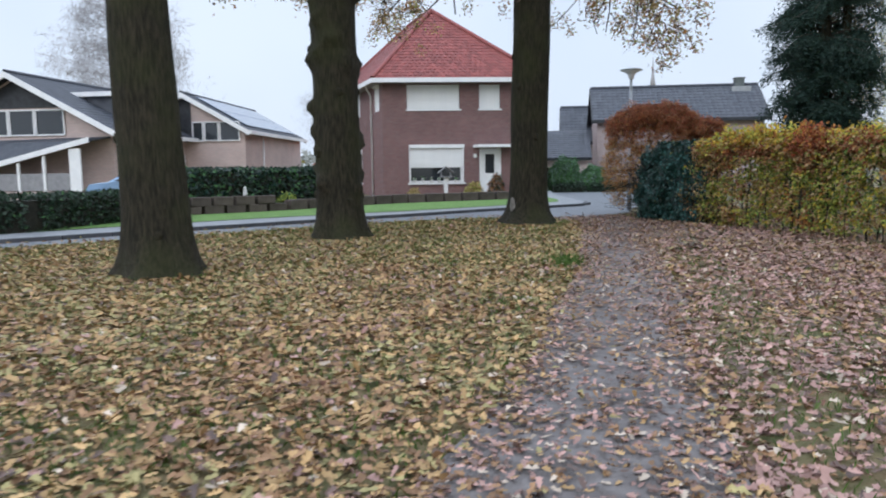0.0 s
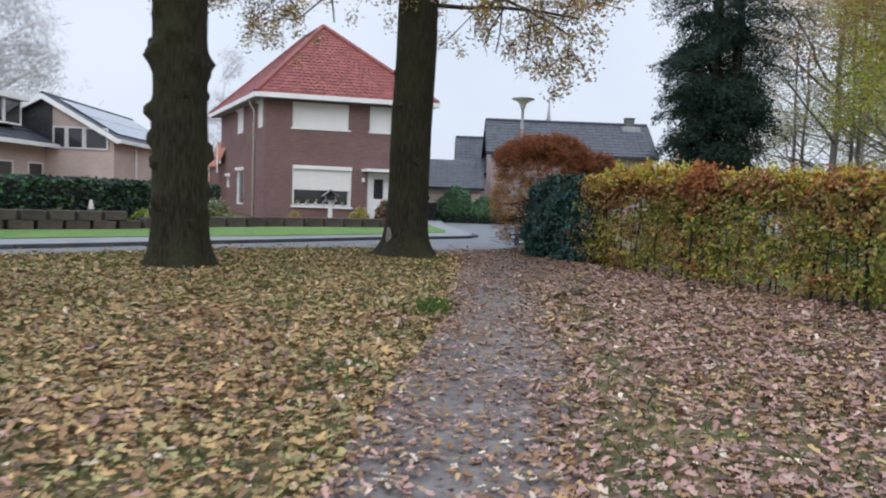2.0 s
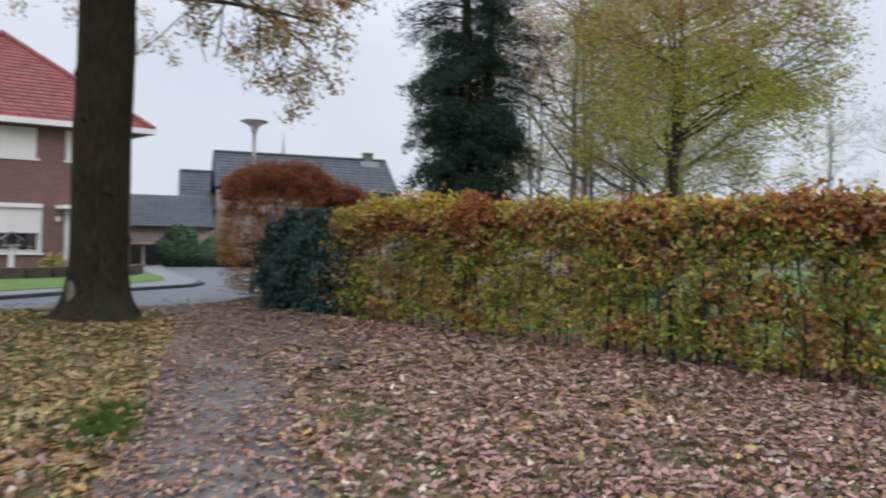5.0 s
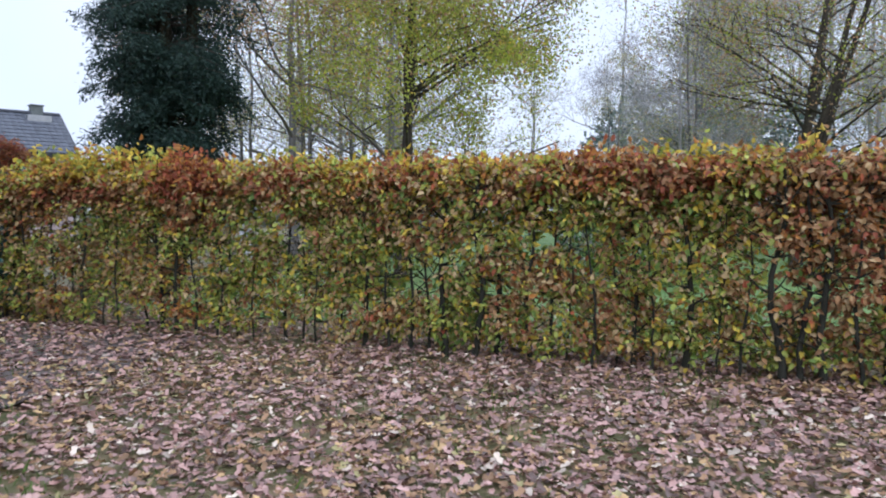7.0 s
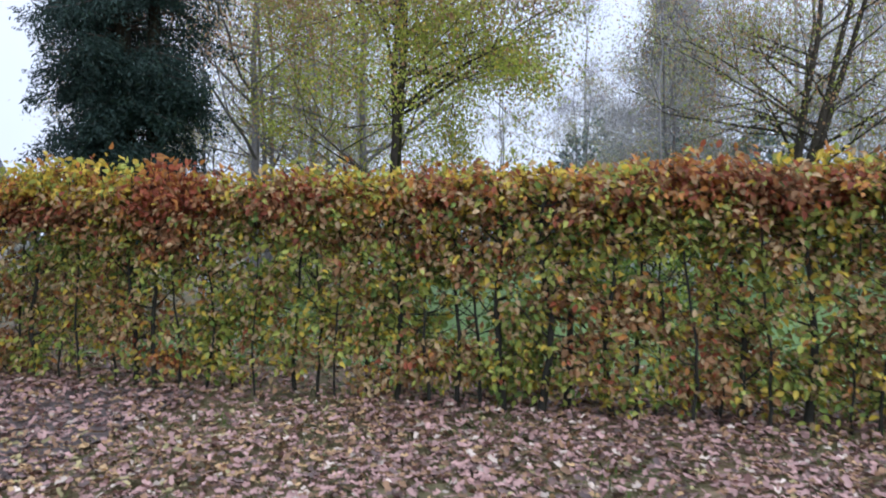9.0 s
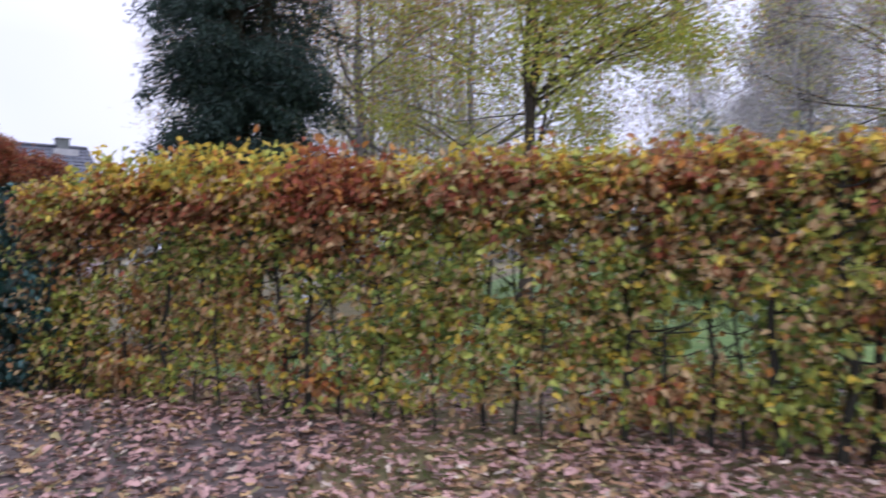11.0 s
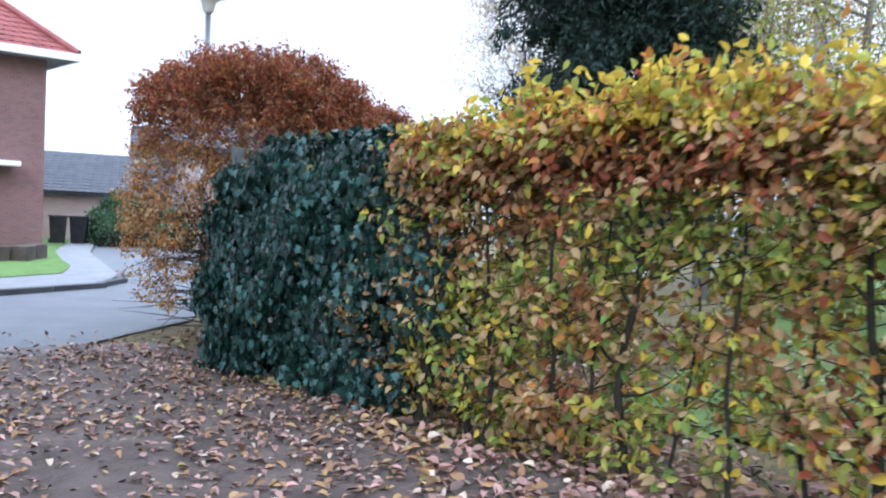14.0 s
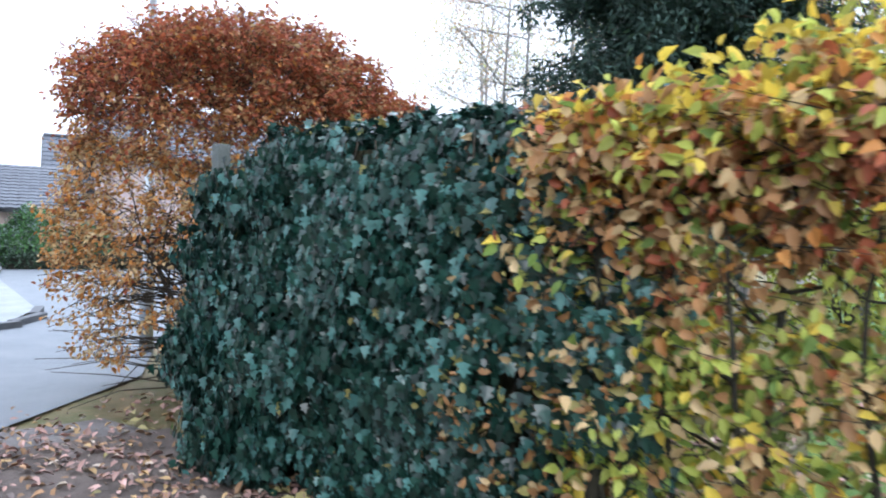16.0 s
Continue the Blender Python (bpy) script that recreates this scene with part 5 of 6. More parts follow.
def gabled(name, label, x, y, turn, W, L, zl, zr, zt, ridge, wall, roofmat, over=0.35, trim=M_WHITE):
    """A gabled house: local x across the gable, local y along the ridge; eaves zl and zr, ridge at x = ridge."""
    top = empty(name, x, y, 0, turn, label, "house")
    fr = Frame2((1, 0), (0, 1))
    part("wall", box_bm(0, 0.26, 0, 0.25, L - 0.26, zl), wall, top)
    part("wall", box_bm(W - 0.25, 0.26, 0, W, L - 0.26, zr), wall, top)
    for v in (0.0, L - 0.25):
        bm = bmesh.new()
        prof = [(0, 0), (W, 0), (W, zr), (ridge, zt), (0, zl)]
        lo = [bm.verts.new((px, v, pz)) for px, pz in prof]
        hi = [bm.verts.new((px, v + 0.25, pz)) for px, pz in prof]
        bm.faces.new(lo)
        bm.faces.new(hi[::-1])
        for i in range(5):
            bm.faces.new((lo[i], hi[i], hi[(i + 1) % 5], lo[(i + 1) % 5]))
        bmesh.ops.recalc_face_normals(bm, faces=bm.faces)
        part("gable_wall", bm, wall, top)
    sl = (zt - zl) / ridge
    sr = (zt - zr) / (W - ridge)
    for a, b, c, d in (((-over, L + over, zl - sl * over), (-over, -over, zl - sl * over), (ridge, -over, zt), (ridge, L + over, zt)),
                       ((W + over, -over, zr - sr * over), (W + over, L + over, zr - sr * over), (ridge, L + over, zt), (ridge, -over, zt))):
        up = [(p[0], p[1], p[2] + 0.14) for p in (a, b, c, d)]
        slab("roof_deck", up, 0.12, M_DARKWOOD, top)
        roof_tiles("roof_tiles", up[0], up[1], up[2], up[3], 0.34, 0.33, roofmat, top, 0.035)
    v, f = tubes([[((ridge, -over, zt + 0.2), 0.1), ((ridge, L + over, zt + 0.2), 0.1)]], 8)
    link("ridge", mesh_of("ridge", v, f, roofmat), top)
    for v in (-over - 0.06, L + over + 0.0):
        for x0, z0, x1, z1 in ((-over, zl - sl * over, ridge, zt), (ridge, zt, W + over, zr - sr * over)):
            bm = bmesh.new()
            q = [(x0, z0 - 0.12), (x1, z1 - 0.12), (x1, z1 + 0.18), (x0, z0 + 0.18)]
            lo = [bm.verts.new((px, v, pz)) for px, pz in q]
            hi = [bm.verts.new((px, v + 0.055, pz)) for px, pz in q]
            bm.faces.new(lo)
            bm.faces.new(hi[::-1])
            for i in range(4):
                bm.faces.new((lo[i], hi[i], hi[(i + 1) % 4], lo[(i + 1) % 4]))
            bmesh.ops.recalc_face_normals(bm, faces=bm.faces)
            part("verge_board", bm, trim, top)
    part("gutter", box_bm(W + over, -over, zr - sr * over - 0.02, W + over + 0.12, L + over, zr - sr * over + 0.2), trim, top)
    part("gutter", box_bm(-over - 0.12, -over, zl - sl * over - 0.02, -over, L + over, zl - sl * over + 0.2), trim, top)
    return top, fr


# house with the conservatory
h1, fr1 = gabled("gabled_house", "pale pink brick house with grey tiles and white trim", -29.9, 34.7, 0, 10.5, 9.5, 3.6, 3.6, 6.4, 5.2, M_PINKBRICK, M_SLATE, 0.7)

def panel(name, outline, y0, y1, material, parent, label=""):
    """An upright panel from an outline in x and z."""
    bm = bmesh.new()
    lo = [bm.verts.new((px, y0, pz)) for px, pz in outline]
    hi = [bm.verts.new((px, y1, pz)) for px, pz in outline]
    k = len(outline)
    bm.faces.new(lo)
    bm.faces.new(hi[::-1])
    for i in range(k):
        bm.faces.new((lo[i], hi[i], hi[(i + 1) % k], lo[(i + 1) % k]))
    bmesh.ops.recalc_face_normals(bm, faces=bm.faces)
    return part(name, bm, material, parent, label)


panel("gable_cladding", [(2.4, 4.78), (8.0, 4.78), (5.25, 6.25)], -0.06, -0.005, M_DARKWOOD, h1, "dark boards under the ridge")
for u0, u1 in ((3.2, 4.7), (4.75, 6.2), (6.25, 7.9)):
    window_unit(fr1, u0, u1, 3.35, 4.7, h1, 1, -0.06)
dorm = part("dormer", box_bm(7.0, 2.6, 4.2, 10.2, 5.9, 5.55), M_SLATE, h1, "flat-roofed dormer with white windows")
part("dormer_roof", box_bm(6.6, 2.3, 5.55, 10.5, 6.2, 5.80), M_WHITE, dorm)
for v0 in (2.75, 4.3):
    pane = part("dormer_pane", box_bm(10.205, v0 + 0.08, 4.35, 10.22, v0 + 1.42, 5.45), M_GLASS, dorm)
    part("frame", box_bm(10.2, v0, 4.25, 10.26, v0 + 0.08, 5.52), M_WHITE, dorm)
    part("frame", box_bm(10.2, v0 + 1.42, 4.25, 10.26, v0 + 1.5, 5.52), M_WHITE, dorm)
    part("frame", box_bm(10.2, v0 + 0.08, 4.25, 10.26, v0 + 1.42, 4.34), M_WHITE, dorm)
for v0 in (1.2, 3.2, 6.0):
    w = part("window", box_bm(10.505, v0, 1.0, 10.52, v0 + 1.3, 2.3), M_GLASS, h1, "side window with white frame")
    part("frame", box_bm(10.5, v0 - 0.08, 0.92, 10.56, v0, 2.38), M_WHITE, w)
    part("frame", box_bm(10.5, v0 + 1.3, 0.92, 10.56, v0 + 1.38, 2.38), M_WHITE, w)
    part("frame", box_bm(10.5, v0, 2.3, 10.56, v0 + 1.3, 2.38), M_WHITE, w)
slab("conservatory_roof", [(1.2, -2.0, 0.9), (10.4, -2.0, 3.05), (10.4, -0.02, 3.25), (1.2, -0.02, 3.1)], 0.1, M_SLATE, h1, "sloping grey conservatory roof")
bm = bmesh.new()
q = [(1.0, 0.70), (10.5, 2.88), (10.5, 3.14), (1.0, 0.96)]
lo = [bm.verts.new((px, -2.08, pz)) for px, pz in q]
hi = [bm.verts.new((px, -2.02, pz)) for px, pz in q]
bm.faces.new(lo)
bm.faces.new(hi[::-1])
for i in range(4):
    bm.faces.new((lo[i], hi[i], hi[(i + 1) % 4], lo[(i + 1) % 4]))
bmesh.ops.recalc_face_normals(bm, faces=bm.faces)
part("conservatory_board", bm, M_WHITE, h1)
for u, w in ((3.9, 0.12), (5.1, 0.12), (6.5, 0.14), (7.9, 0.14), (9.35, 0.6)):
    part("conservatory_post", box_bm(u, -1.98, 0, u + w, -1.88, 0.70 + (u - 1.0) * 0.2295 - 0.02), M_WHITE, h1)
part("conservatory_glass", box_bm(4.0, -1.92, 0.55, 9.3, -1.91, 1.4), M_GREYWOOD, h1, "grey blinds behind the conservatory glass")
part("conservatory_base", box_bm(1.2, -1.99, 0.0, 10.3, -1.9, 0.5), M_PINKBRICK, h1)

h2, fr2 = gabled("gabled_house", "pale brick house with solar panels on its roof", -23.2, 42.0, 5.5, 7.5, 14, 3.9, 3.9, 6.0, 3.8, M_PINKBRICK, M_SLATE, 0.4)
panel("gable_cladding", [(0.05, 3.2), (4.2, 3.2), (4.2, 5.7), (3.8, 5.92), (0.05, 3.88)], -0.06, -0.005, M_DARKWOOD, h2, "black boarded gable")
for u0, u1 in ((4.25, 4.95), (5.0, 5.9), (5.95, 7.2)):
    window_unit(fr2, u0, u1, 3.25, 4.45, h2, 1, -0.07)
part("rain_pipe", lathe_bm([(0.05, 0.0), (0.05, 3.6)], 10), M_WHITE, h2).location = (7.6, 3.5, 0)
for i in range(7):
    for j in range(2):
        f0, f1 = 0.10 + j * 0.42, 0.10 + j * 0.42 + 0.40
        y0 = 0.9 + i * 1.72
        sl = (6.0 - 3.9) / 3.7
        x0, x1 = 3.8 + 3.9 * f0, 3.8 + 3.9 * f1
        slab("solar_panel", [(x0, y0, 6.30 - sl * 3.9 * f0), (x1, y0, 6.30 - sl * 3.9 * f1), (x1, y0 + 1.68, 6.30 - sl * 3.9 * f1), (x0, y0 + 1.68, 6.30 - sl * 3.9 * f0)], 0.04, M_SOLAR, h2, "pale blue reflecting solar panel")

# house across the road, its ridge along the street
h3, fr3 = gabled("gabled_house", "grey-tiled house with mauve brick gable and a chimney", 5.8, 57.4, -90, 8.4, 10.4, 3.0, 4.45, 6.6, 5.4, M_BARNBRICK, M_SLATE, 0.3, M_DARKWOOD)
part("chimney", box_bm(5.05, 9.2, 6.2, 5.65, 9.8, 7.18, 0.03), M_POST, h3, "squat grey chimney")
part("chimney_cap", box_bm(5.0, 9.15, 7.182, 5.7, 9.85, 7.25, 0.02), M_POST, h3)
part("chimney_flashing", box_bm(4.6, 8.9, 6.2, 6.1, 10.1, 6.62), M_METAL, h3)
part("window", box_bm(1.9, -0.03, 0.9, 3.1, -0.005, 2.1), M_GLASS, h3)

annex = empty("low_annex", 0.0, 46.0, 0, 0, "low outbuilding with a dark tiled roof", "outbuilding")
part("wall", box_bm(-1.0, 0.0, 0, 5.1, 0.25, 1.95), M_PINKBRICK, annex)
part("wall", box_bm(-1.0, 0.26, 0, -0.75, 4.2, 1.95), M_PINKBRICK, annex)
slab("roof_deck", [(-1.2, -0.3, 1.95), (5.3, -0.3, 1.95), (5.3, 4.4, 3.85), (-1.2, 4.4, 3.85)], 0.12, M_DARKWOOD, annex)
roof_tiles("roof_tiles", (-1.2, -0.3, 1.96), (5.3, -0.3, 1.96), (5.3, 4.4, 3.86), (-1.2, 4.4, 3.86), 0.34, 0.33, M_SLATE, annex, 0.035)
h4, fr4 = gabled("gabled_house", "grey tiled house behind the outbuilding", 3.75, 60, -90, 6, 4, 3.2, 3.2, 5.75, 3.0, M_BARNBRICK, M_SLATE, 0.2, M_DARKWOOD)
shed = empty("low_building", -11.5, 56, 0, 0, "low building with a rust-orange roof", "outbuilding")
part("wall", box_bm(-4, 0, 0, 3.0, 5, 1.9), M_PINKBRICK, shed)
slab("roof_deck", [(-4.3, -0.3, 1.9), (3.3, -0.3, 1.9), (3.3, 5, 2.9), (-4.3, 5, 2.9)], 0.1, M_TERRA, shed)
spire = empty("church_spire", 25.6, 170, 0, 0, "thin church spire in the distance, greyed for haze", "spire")
# The spire's haze is put into its pale grey.
part("tower", box_bm(-1.0, -1.0, 0, 1.0, 1.0, 18), M_HAZEGREY, spire)
part("spire_roof", lathe_bm([(0.9, 18.0), (0.35, 21), (0.05, 25.5)], 8), M_HAZEGREY, spire)


# ---- clipped hedges and walls in front of the houses ----
def clipped_hedge(name, line, z1, thick, leaves, size, mats, weights, label, shape=BEECH):
    """A leafy block: a dark core inside, leaves standing out of its faces and top."""
    top = empty(name, 0, 0, 0, 0, label, "hedge")
    total = on_line(line, np.array([0.0]))[2]
    ss = np.linspace(0, total - 1e-5, max(4, int(total / 0.5)))
    p, d, _ = on_line(line, ss)
    n = np.stack([-d[:, 1], d[:, 0]], axis=1)
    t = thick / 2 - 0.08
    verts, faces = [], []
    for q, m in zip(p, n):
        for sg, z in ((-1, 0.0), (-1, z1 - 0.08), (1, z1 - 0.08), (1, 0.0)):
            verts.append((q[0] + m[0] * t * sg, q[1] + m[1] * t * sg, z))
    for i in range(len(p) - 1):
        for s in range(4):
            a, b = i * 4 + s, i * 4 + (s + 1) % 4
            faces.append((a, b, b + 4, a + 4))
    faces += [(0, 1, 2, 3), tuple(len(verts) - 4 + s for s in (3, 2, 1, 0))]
    link("core", mesh_of("core", verts, faces, M_STEM), top, "solid dark core block")
    k = leaves
    s = total * np.random.rand(k)
    pp, dd, _ = on_line(line, s)
    nn = np.stack([-dd[:, 1], dd[:, 0]], axis=1)
    on_top = np.random.rand(k) < 0.3
    off = np.where(on_top, np.random.uniform(-thick / 2, thick / 2, k), np.where(np.random.rand(k) < 0.5, -1, 1) * (thick / 2 + np.random.normal(0, 0.04, k)))
    z = np.where(on_top, z1 + np.random.normal(0, 0.03, k), np.random.rand(k) * z1)
    wob = np.array([noise.noise(Vector((a * 0.8, b * 1.4, 2.2))) for a, b in zip(s, z)]) * 0.06
    c = np.stack([pp[:, 0] + nn[:, 0] * (off + wob * np.sign(off)), pp[:, 1] + nn[:, 1] * (off + wob * np.sign(off)), z + np.where(on_top, wob, 0)], axis=1)
    nm = np.concatenate([nn * np.sign(off)[:, None], np.where(on_top, 1.5, 0.4)[:, None]], axis=1) + rand_dirs(k) * 0.6
    link("foliage", leaf_cloud("foliage", shape, c, rand_dirs(k) + np.array([0, 0, 0.2]), nm, np.random.uniform(0.7, 1.3, k) * size, mats, pick(k, weights)), top, kind="stuff")
    return top


clipped_hedge("clipped_hedge", [(-19, 2), (-12.4, 11.2), (-9.3, 15.0), (-8.9, 19.6)], 0.86, 1.0, 15000, 0.10, [L_DARKHEDGE, L_BUSH], [12, 0.6], "low dark green clipped hedge beside the verge")
clipped_hedge("clipped_hedge", [(-9.6, 20.9), (-7.9, 22.6), (-5.9, 26.4), (-6.6, 31)], 1.42, 0.9, 13000, 0.11, [L_DARKHEDGE, L_BUSH, L_IVY], [7, 2, 4], "waist-high dark leafy hedge behind the block wall", IVY)
clipped_hedge("clipped_hedge", [(2.9, 41.2), (6.6, 41.6), (10, 43)], 0.45, 0.6, 2600, 0.12, [L_DARKHEDGE], [1], "low dark hedge at the road's end")


def block_wall(line, rows, size, name, label):
    """Stout concrete blocks set side by side, each a piece of its own."""
    top = empty(name, 0, 0, 0, 0, label, "garden wall")
    total = on_line(line, np.array([0.0]))[2]
    rnd = random.Random(8)
    meshes = []
    for i in range(4):
        bm = box_bm(-size[0] / 2, -size[1] / 2, 0, size[0] / 2, size[1] / 2, size[2], 0.03)
        for v in bm.verts:
            v.co += Vector((rnd.uniform(-1, 1), rnd.uniform(-1, 1), rnd.uniform(-1, 1))) * 0.012
        me = bpy.data.meshes.new("block")
        bm.to_mesh(me)
        bm.free()
        me.materials.append(M_STONE)
        meshes.append(me)
    for r in range(rows):
        for s in np.arange(0.4 + r * size[0] * 0.5, total, size[0] + 0.10):
            p, d, _ = on_line(line, np.array([s]))
            ob = link("block", rnd.choice(meshes), top)
            ob.matrix_basis = pose(p[0][0], p[0][1], 0.06 + r * size[2], 0, 0, math.degrees(math.atan2(d[0][1], d[0][0])) + rnd.uniform(-2, 2))
    return top


block_wall([(-6.0, 23.2), (-4.6, 25.8), (-2.9, 28.0), (0.3, 30.4), (1.9, 31.7), (2.05, 32.6)], 1, (0.72, 0.34, 0.36), "block_wall", "row of brown concrete blocks edging the garden")
block_wall([(-9.0, 20.0), (-7.7, 21.4), (-6.1, 23.1)], 2, (0.62, 0.36, 0.27), "block_wall", "two-course wall of weathered brown blocks")


def bush(name, x, y, rx, ry, h, k, size, mats, weights, label, z0=0.0):
    top = empty(name, x, y, z0, 0, label, "bush")
    rnd = random.Random(int(abs(x * 31 + y * 7)))
    lines = []
    for _ in range(16):
        a = rnd.uniform(0, 6.28)
        e = Vector((rx * 0.7 * math.cos(a), ry * 0.7 * math.sin(a), h * rnd.uniform(0.6, 0.9)))
        lines.append([(Vector((0, 0, -0.03)), 0.02), (e * 0.5 + Vector((0, 0, h * 0.1)), 0.013), (e, 0.004)])
    v, f = tubes(lines, 5)
    link("branch", mesh_of("branch", v, f, M_TWIG), top, kind="stuff")
    u = rand_dirs(k)
    u[:, 2] = np.abs(u[:, 2]) * 1.0
    lump = 1 + 0.22 * fnoise(u, 2.0) + 0.1 * fnoise(u, 5.0)
    r = (1 - np.abs(np.random.normal(0, 0.14, k))) * lump
    c = u * r[:, None] * np.array([rx, ry, h * 0.85]) + np.array([0, 0, 0.06 + h * 0.1])
    low = np.random.rand(k) < 0.25
    c[low, 2] *= np.random.rand(low.sum())
    link("foliage", leaf_cloud("foliage", BEECH, c, rand_dirs(k), u + rand_dirs(k) * 0.6, np.random.uniform(0.7, 1.3, k) * size, mats, pick(k, weights)), top, kind="stuff")
    return top


bush("evergreen_bush", 3.55, 42.4, 1.15, 0.9, 2.05, 8000, 0.10, [L_BUSH, L_TEAL], [4, 1.5], "round green bush at the road's end")
bush("evergreen_bush", 5.1, 42.0, 1.0, 0.8, 1.5, 6000, 0.10, [L_BUSH, L_TEAL], [4, 1.5], "smaller green bush at the road's end")
bush("garden_shrub", -5.2, 27.2, 0.75, 0.6, 1.0, 1600, 0.09, [L_OLIVE, L_GREEN, L_HAZE], [2, 3, 2], "loose grey-green shrub behind the blocks")
bush("garden_shrub", -6.3, 24.0, 0.42, 0.4, 0.62, 900, 0.07, [L_LIME, L_BUSH], [3, 2], "small yellow-green shrub by the wall")
bush("garden_shrub", -0.9, 34.9, 0.45, 0.4, 0.75, 900, 0.09, [L_LIME, L_TAN, L_OLIVE], [2, 3, 2], "yellowing shrub before the house")
bush("garden_shrub", 0.1, 36.0, 0.42, 0.4, 1.15, 1100, 0.09, [L_DARKHEDGE, L_RED, L_BROWN], [4, 1, 2], "dark shrub beside the front door")
bush("garden_shrub", -3.6, 33.5, 0.3, 0.3, 0.5, 500, 0.08, [L_OLIVE, L_TAN], [2, 2], "small faded shrub in the front garden")

# bird house on a post
bird_house = empty("bird_house", -2.28, 35.0, 0, 15, "pale wooden bird table with a pitched roof", "bird house")
part("post", box_bm(-0.09, -0.09, -0.03, 0.09, 0.09, 0.98, 0.01), M_WHITE, bird_house)
part("tray", box_bm(-0.30, -0.24, 0.982, 0.30, 0.24, 1.03, 0.01), M_GREYWOOD, bird_house)
for sx in (-0.24, 0.20):
    part("upright", box_bm(sx, -0.18, 1.032, sx + 0.04, -0.14, 1.24), M_GREYWOOD, bird_house)
    part("upright", box_bm(sx, 0.14, 1.032, sx + 0.04, 0.18, 1.24), M_GREYWOOD, bird_house)
part("hut", box_bm(-0.10, -0.05, 1.032, 0.10, 0.10, 1.24), M_DARKWOOD, bird_house)
slab("roof", [(-0.38, -0.28, 1.22), (0.0, -0.28, 1.52), (0.0, 0.28, 1.52), (-0.38, 0.28, 1.22)], 0.035, M_GREYWOOD, bird_house)
slab("roof", [(0.0, -0.28, 1.52), (0.38, -0.28, 1.22), (0.38, 0.28, 1.22), (0.0, 0.28, 1.52)], 0.035, M_GREYWOOD, bird_house)

# garden ornament: a small pale figure stays a plain shape
orn = part("garden_ornament", lathe_bm([(0.07, 0.0), (0.085, 0.05), (0.06, 0.10), (0.07, 0.17), (0.04, 0.21), (0.045, 0.26), (0.015, 0.30)], 14), M_POT, None)
orn.matrix_basis = pose(-7.2, 22.6, 0.6)
tagged(orn, "small pale stone garden ornament on the wall", "ornament")


# wheelie bins
def bin_at(x, y, turn):
    top = empty("wheelie_bin", x, y, 0.02, turn, "black plastic wheelie bin beside the house", "bin", "bins beside the house")
    bm = box_bm(-0.27, -0.33, 0.06, 0.27, 0.33, 0.95, 0.03)
    for v in bm.verts:
        if v.co.z < 0.5:
            v.co.x *= 0.82
            v.co.y *= 0.8
    part("body", bm, M_BLACK, top)
    part("lid", box_bm(-0.30, -0.37, 0.955, 0.30, 0.36, 1.03, 0.025), M_BLACK, top)
    for sx in (-0.25, 0.20):
        w = part("wheel", lathe_bm([(0.02, -0.02), (0.10, -0.02), (0.10, 0.03), (0.02, 0.03)], 16), M_TYRE, top)
        w.matrix_basis = pose(sx, 0.25, 0.10, 0, 90, 0)
    part("handle", box_bm(-0.22, 0.365, 0.90, 0.22, 0.40, 0.94, 0.01), M_BLACK, top)


bin_at(1.6, 41.6, 8)
bin_at(2.25, 41.8, -4)


# ---- parked car behind the hedge ----
def parked_car(x, y, turn):
    top = empty("car", x, y, 0, turn, "pale blue hatchback parked behind the hedge", "car")
    prof = [(-1.95, 0.35), (-2.0, 0.75), (-1.85, 0.98), (-1.15, 1.05), (-0.55, 1.42), (0.75, 1.47), (1.45, 1.20), (1.85, 1.02), (1.98, 0.7), (1.92, 0.32)]
    verts, faces = [], []
    for sy, inset in ((-0.84, 0.0), (-0.80, 0.0), (0.80, 0.0), (0.84, 0.0)):
        for px, pz in prof:
            k = 0.72 if pz > 1.1 else 1.0
            verts.append((px * (0.99 if abs(sy) > 0.82 else 1), sy * k, pz if abs(sy) < 0.82 else pz * 0.985))
    n = len(prof)
    for i in range(3):
        for j in range(n):
            faces.append((i * n + j, i * n + (j + 1) % n, (i + 1) * n + (j + 1) % n, (i + 1) * n + j))
    faces += [tuple(range(n))[::-1], tuple(range(3 * n, 4 * n))]
    link("body", mesh_of("body", verts, faces, M_CARBLUE, smooth=False), top)
    for sy in (-0.70, 0.70):
        q = [(-0.95, 1.08), (-0.5, 1.36), (0.7, 1.40), (1.2, 1.10)]
        link("side_window", mesh_of("side_window", [(px, sy * (1.19 if pz < 1.2 else 0.90) * 1.012, pz) for px, pz in q], [(0, 1, 2, 3)], M_GLASS), top)
    link("windscreen", mesh_of("windscreen", [(-1.12, -0.7, 1.08), (-1.12, 0.7, 1.08), (-0.60, 0.52, 1.405), (-0.60, -0.52, 1.405)], [(0, 1, 2, 3)], M_GLASS), top).location = (-0.02, 0, 0.012)
    for px in (-1.25, 1.25):
        for sy in (-0.78, 0.78):
            w = part("tyre", lathe_bm([(0.05, -0.10), (0.28, -0.10), (0.31, -0.06), (0.31, 0.06), (0.28, 0.10), (0.05, 0.10)], 20), M_TYRE, top)
            w.matrix_basis = pose(px, sy, 0.31, 90, 0, 0)
            part("rim", lathe_bm([(0.03, -0.105), (0.19, -0.105), (0.19, 0.105), (0.03, 0.105)], 14), M_METAL, w)


parked_car(-12.6, 26.0, 12)


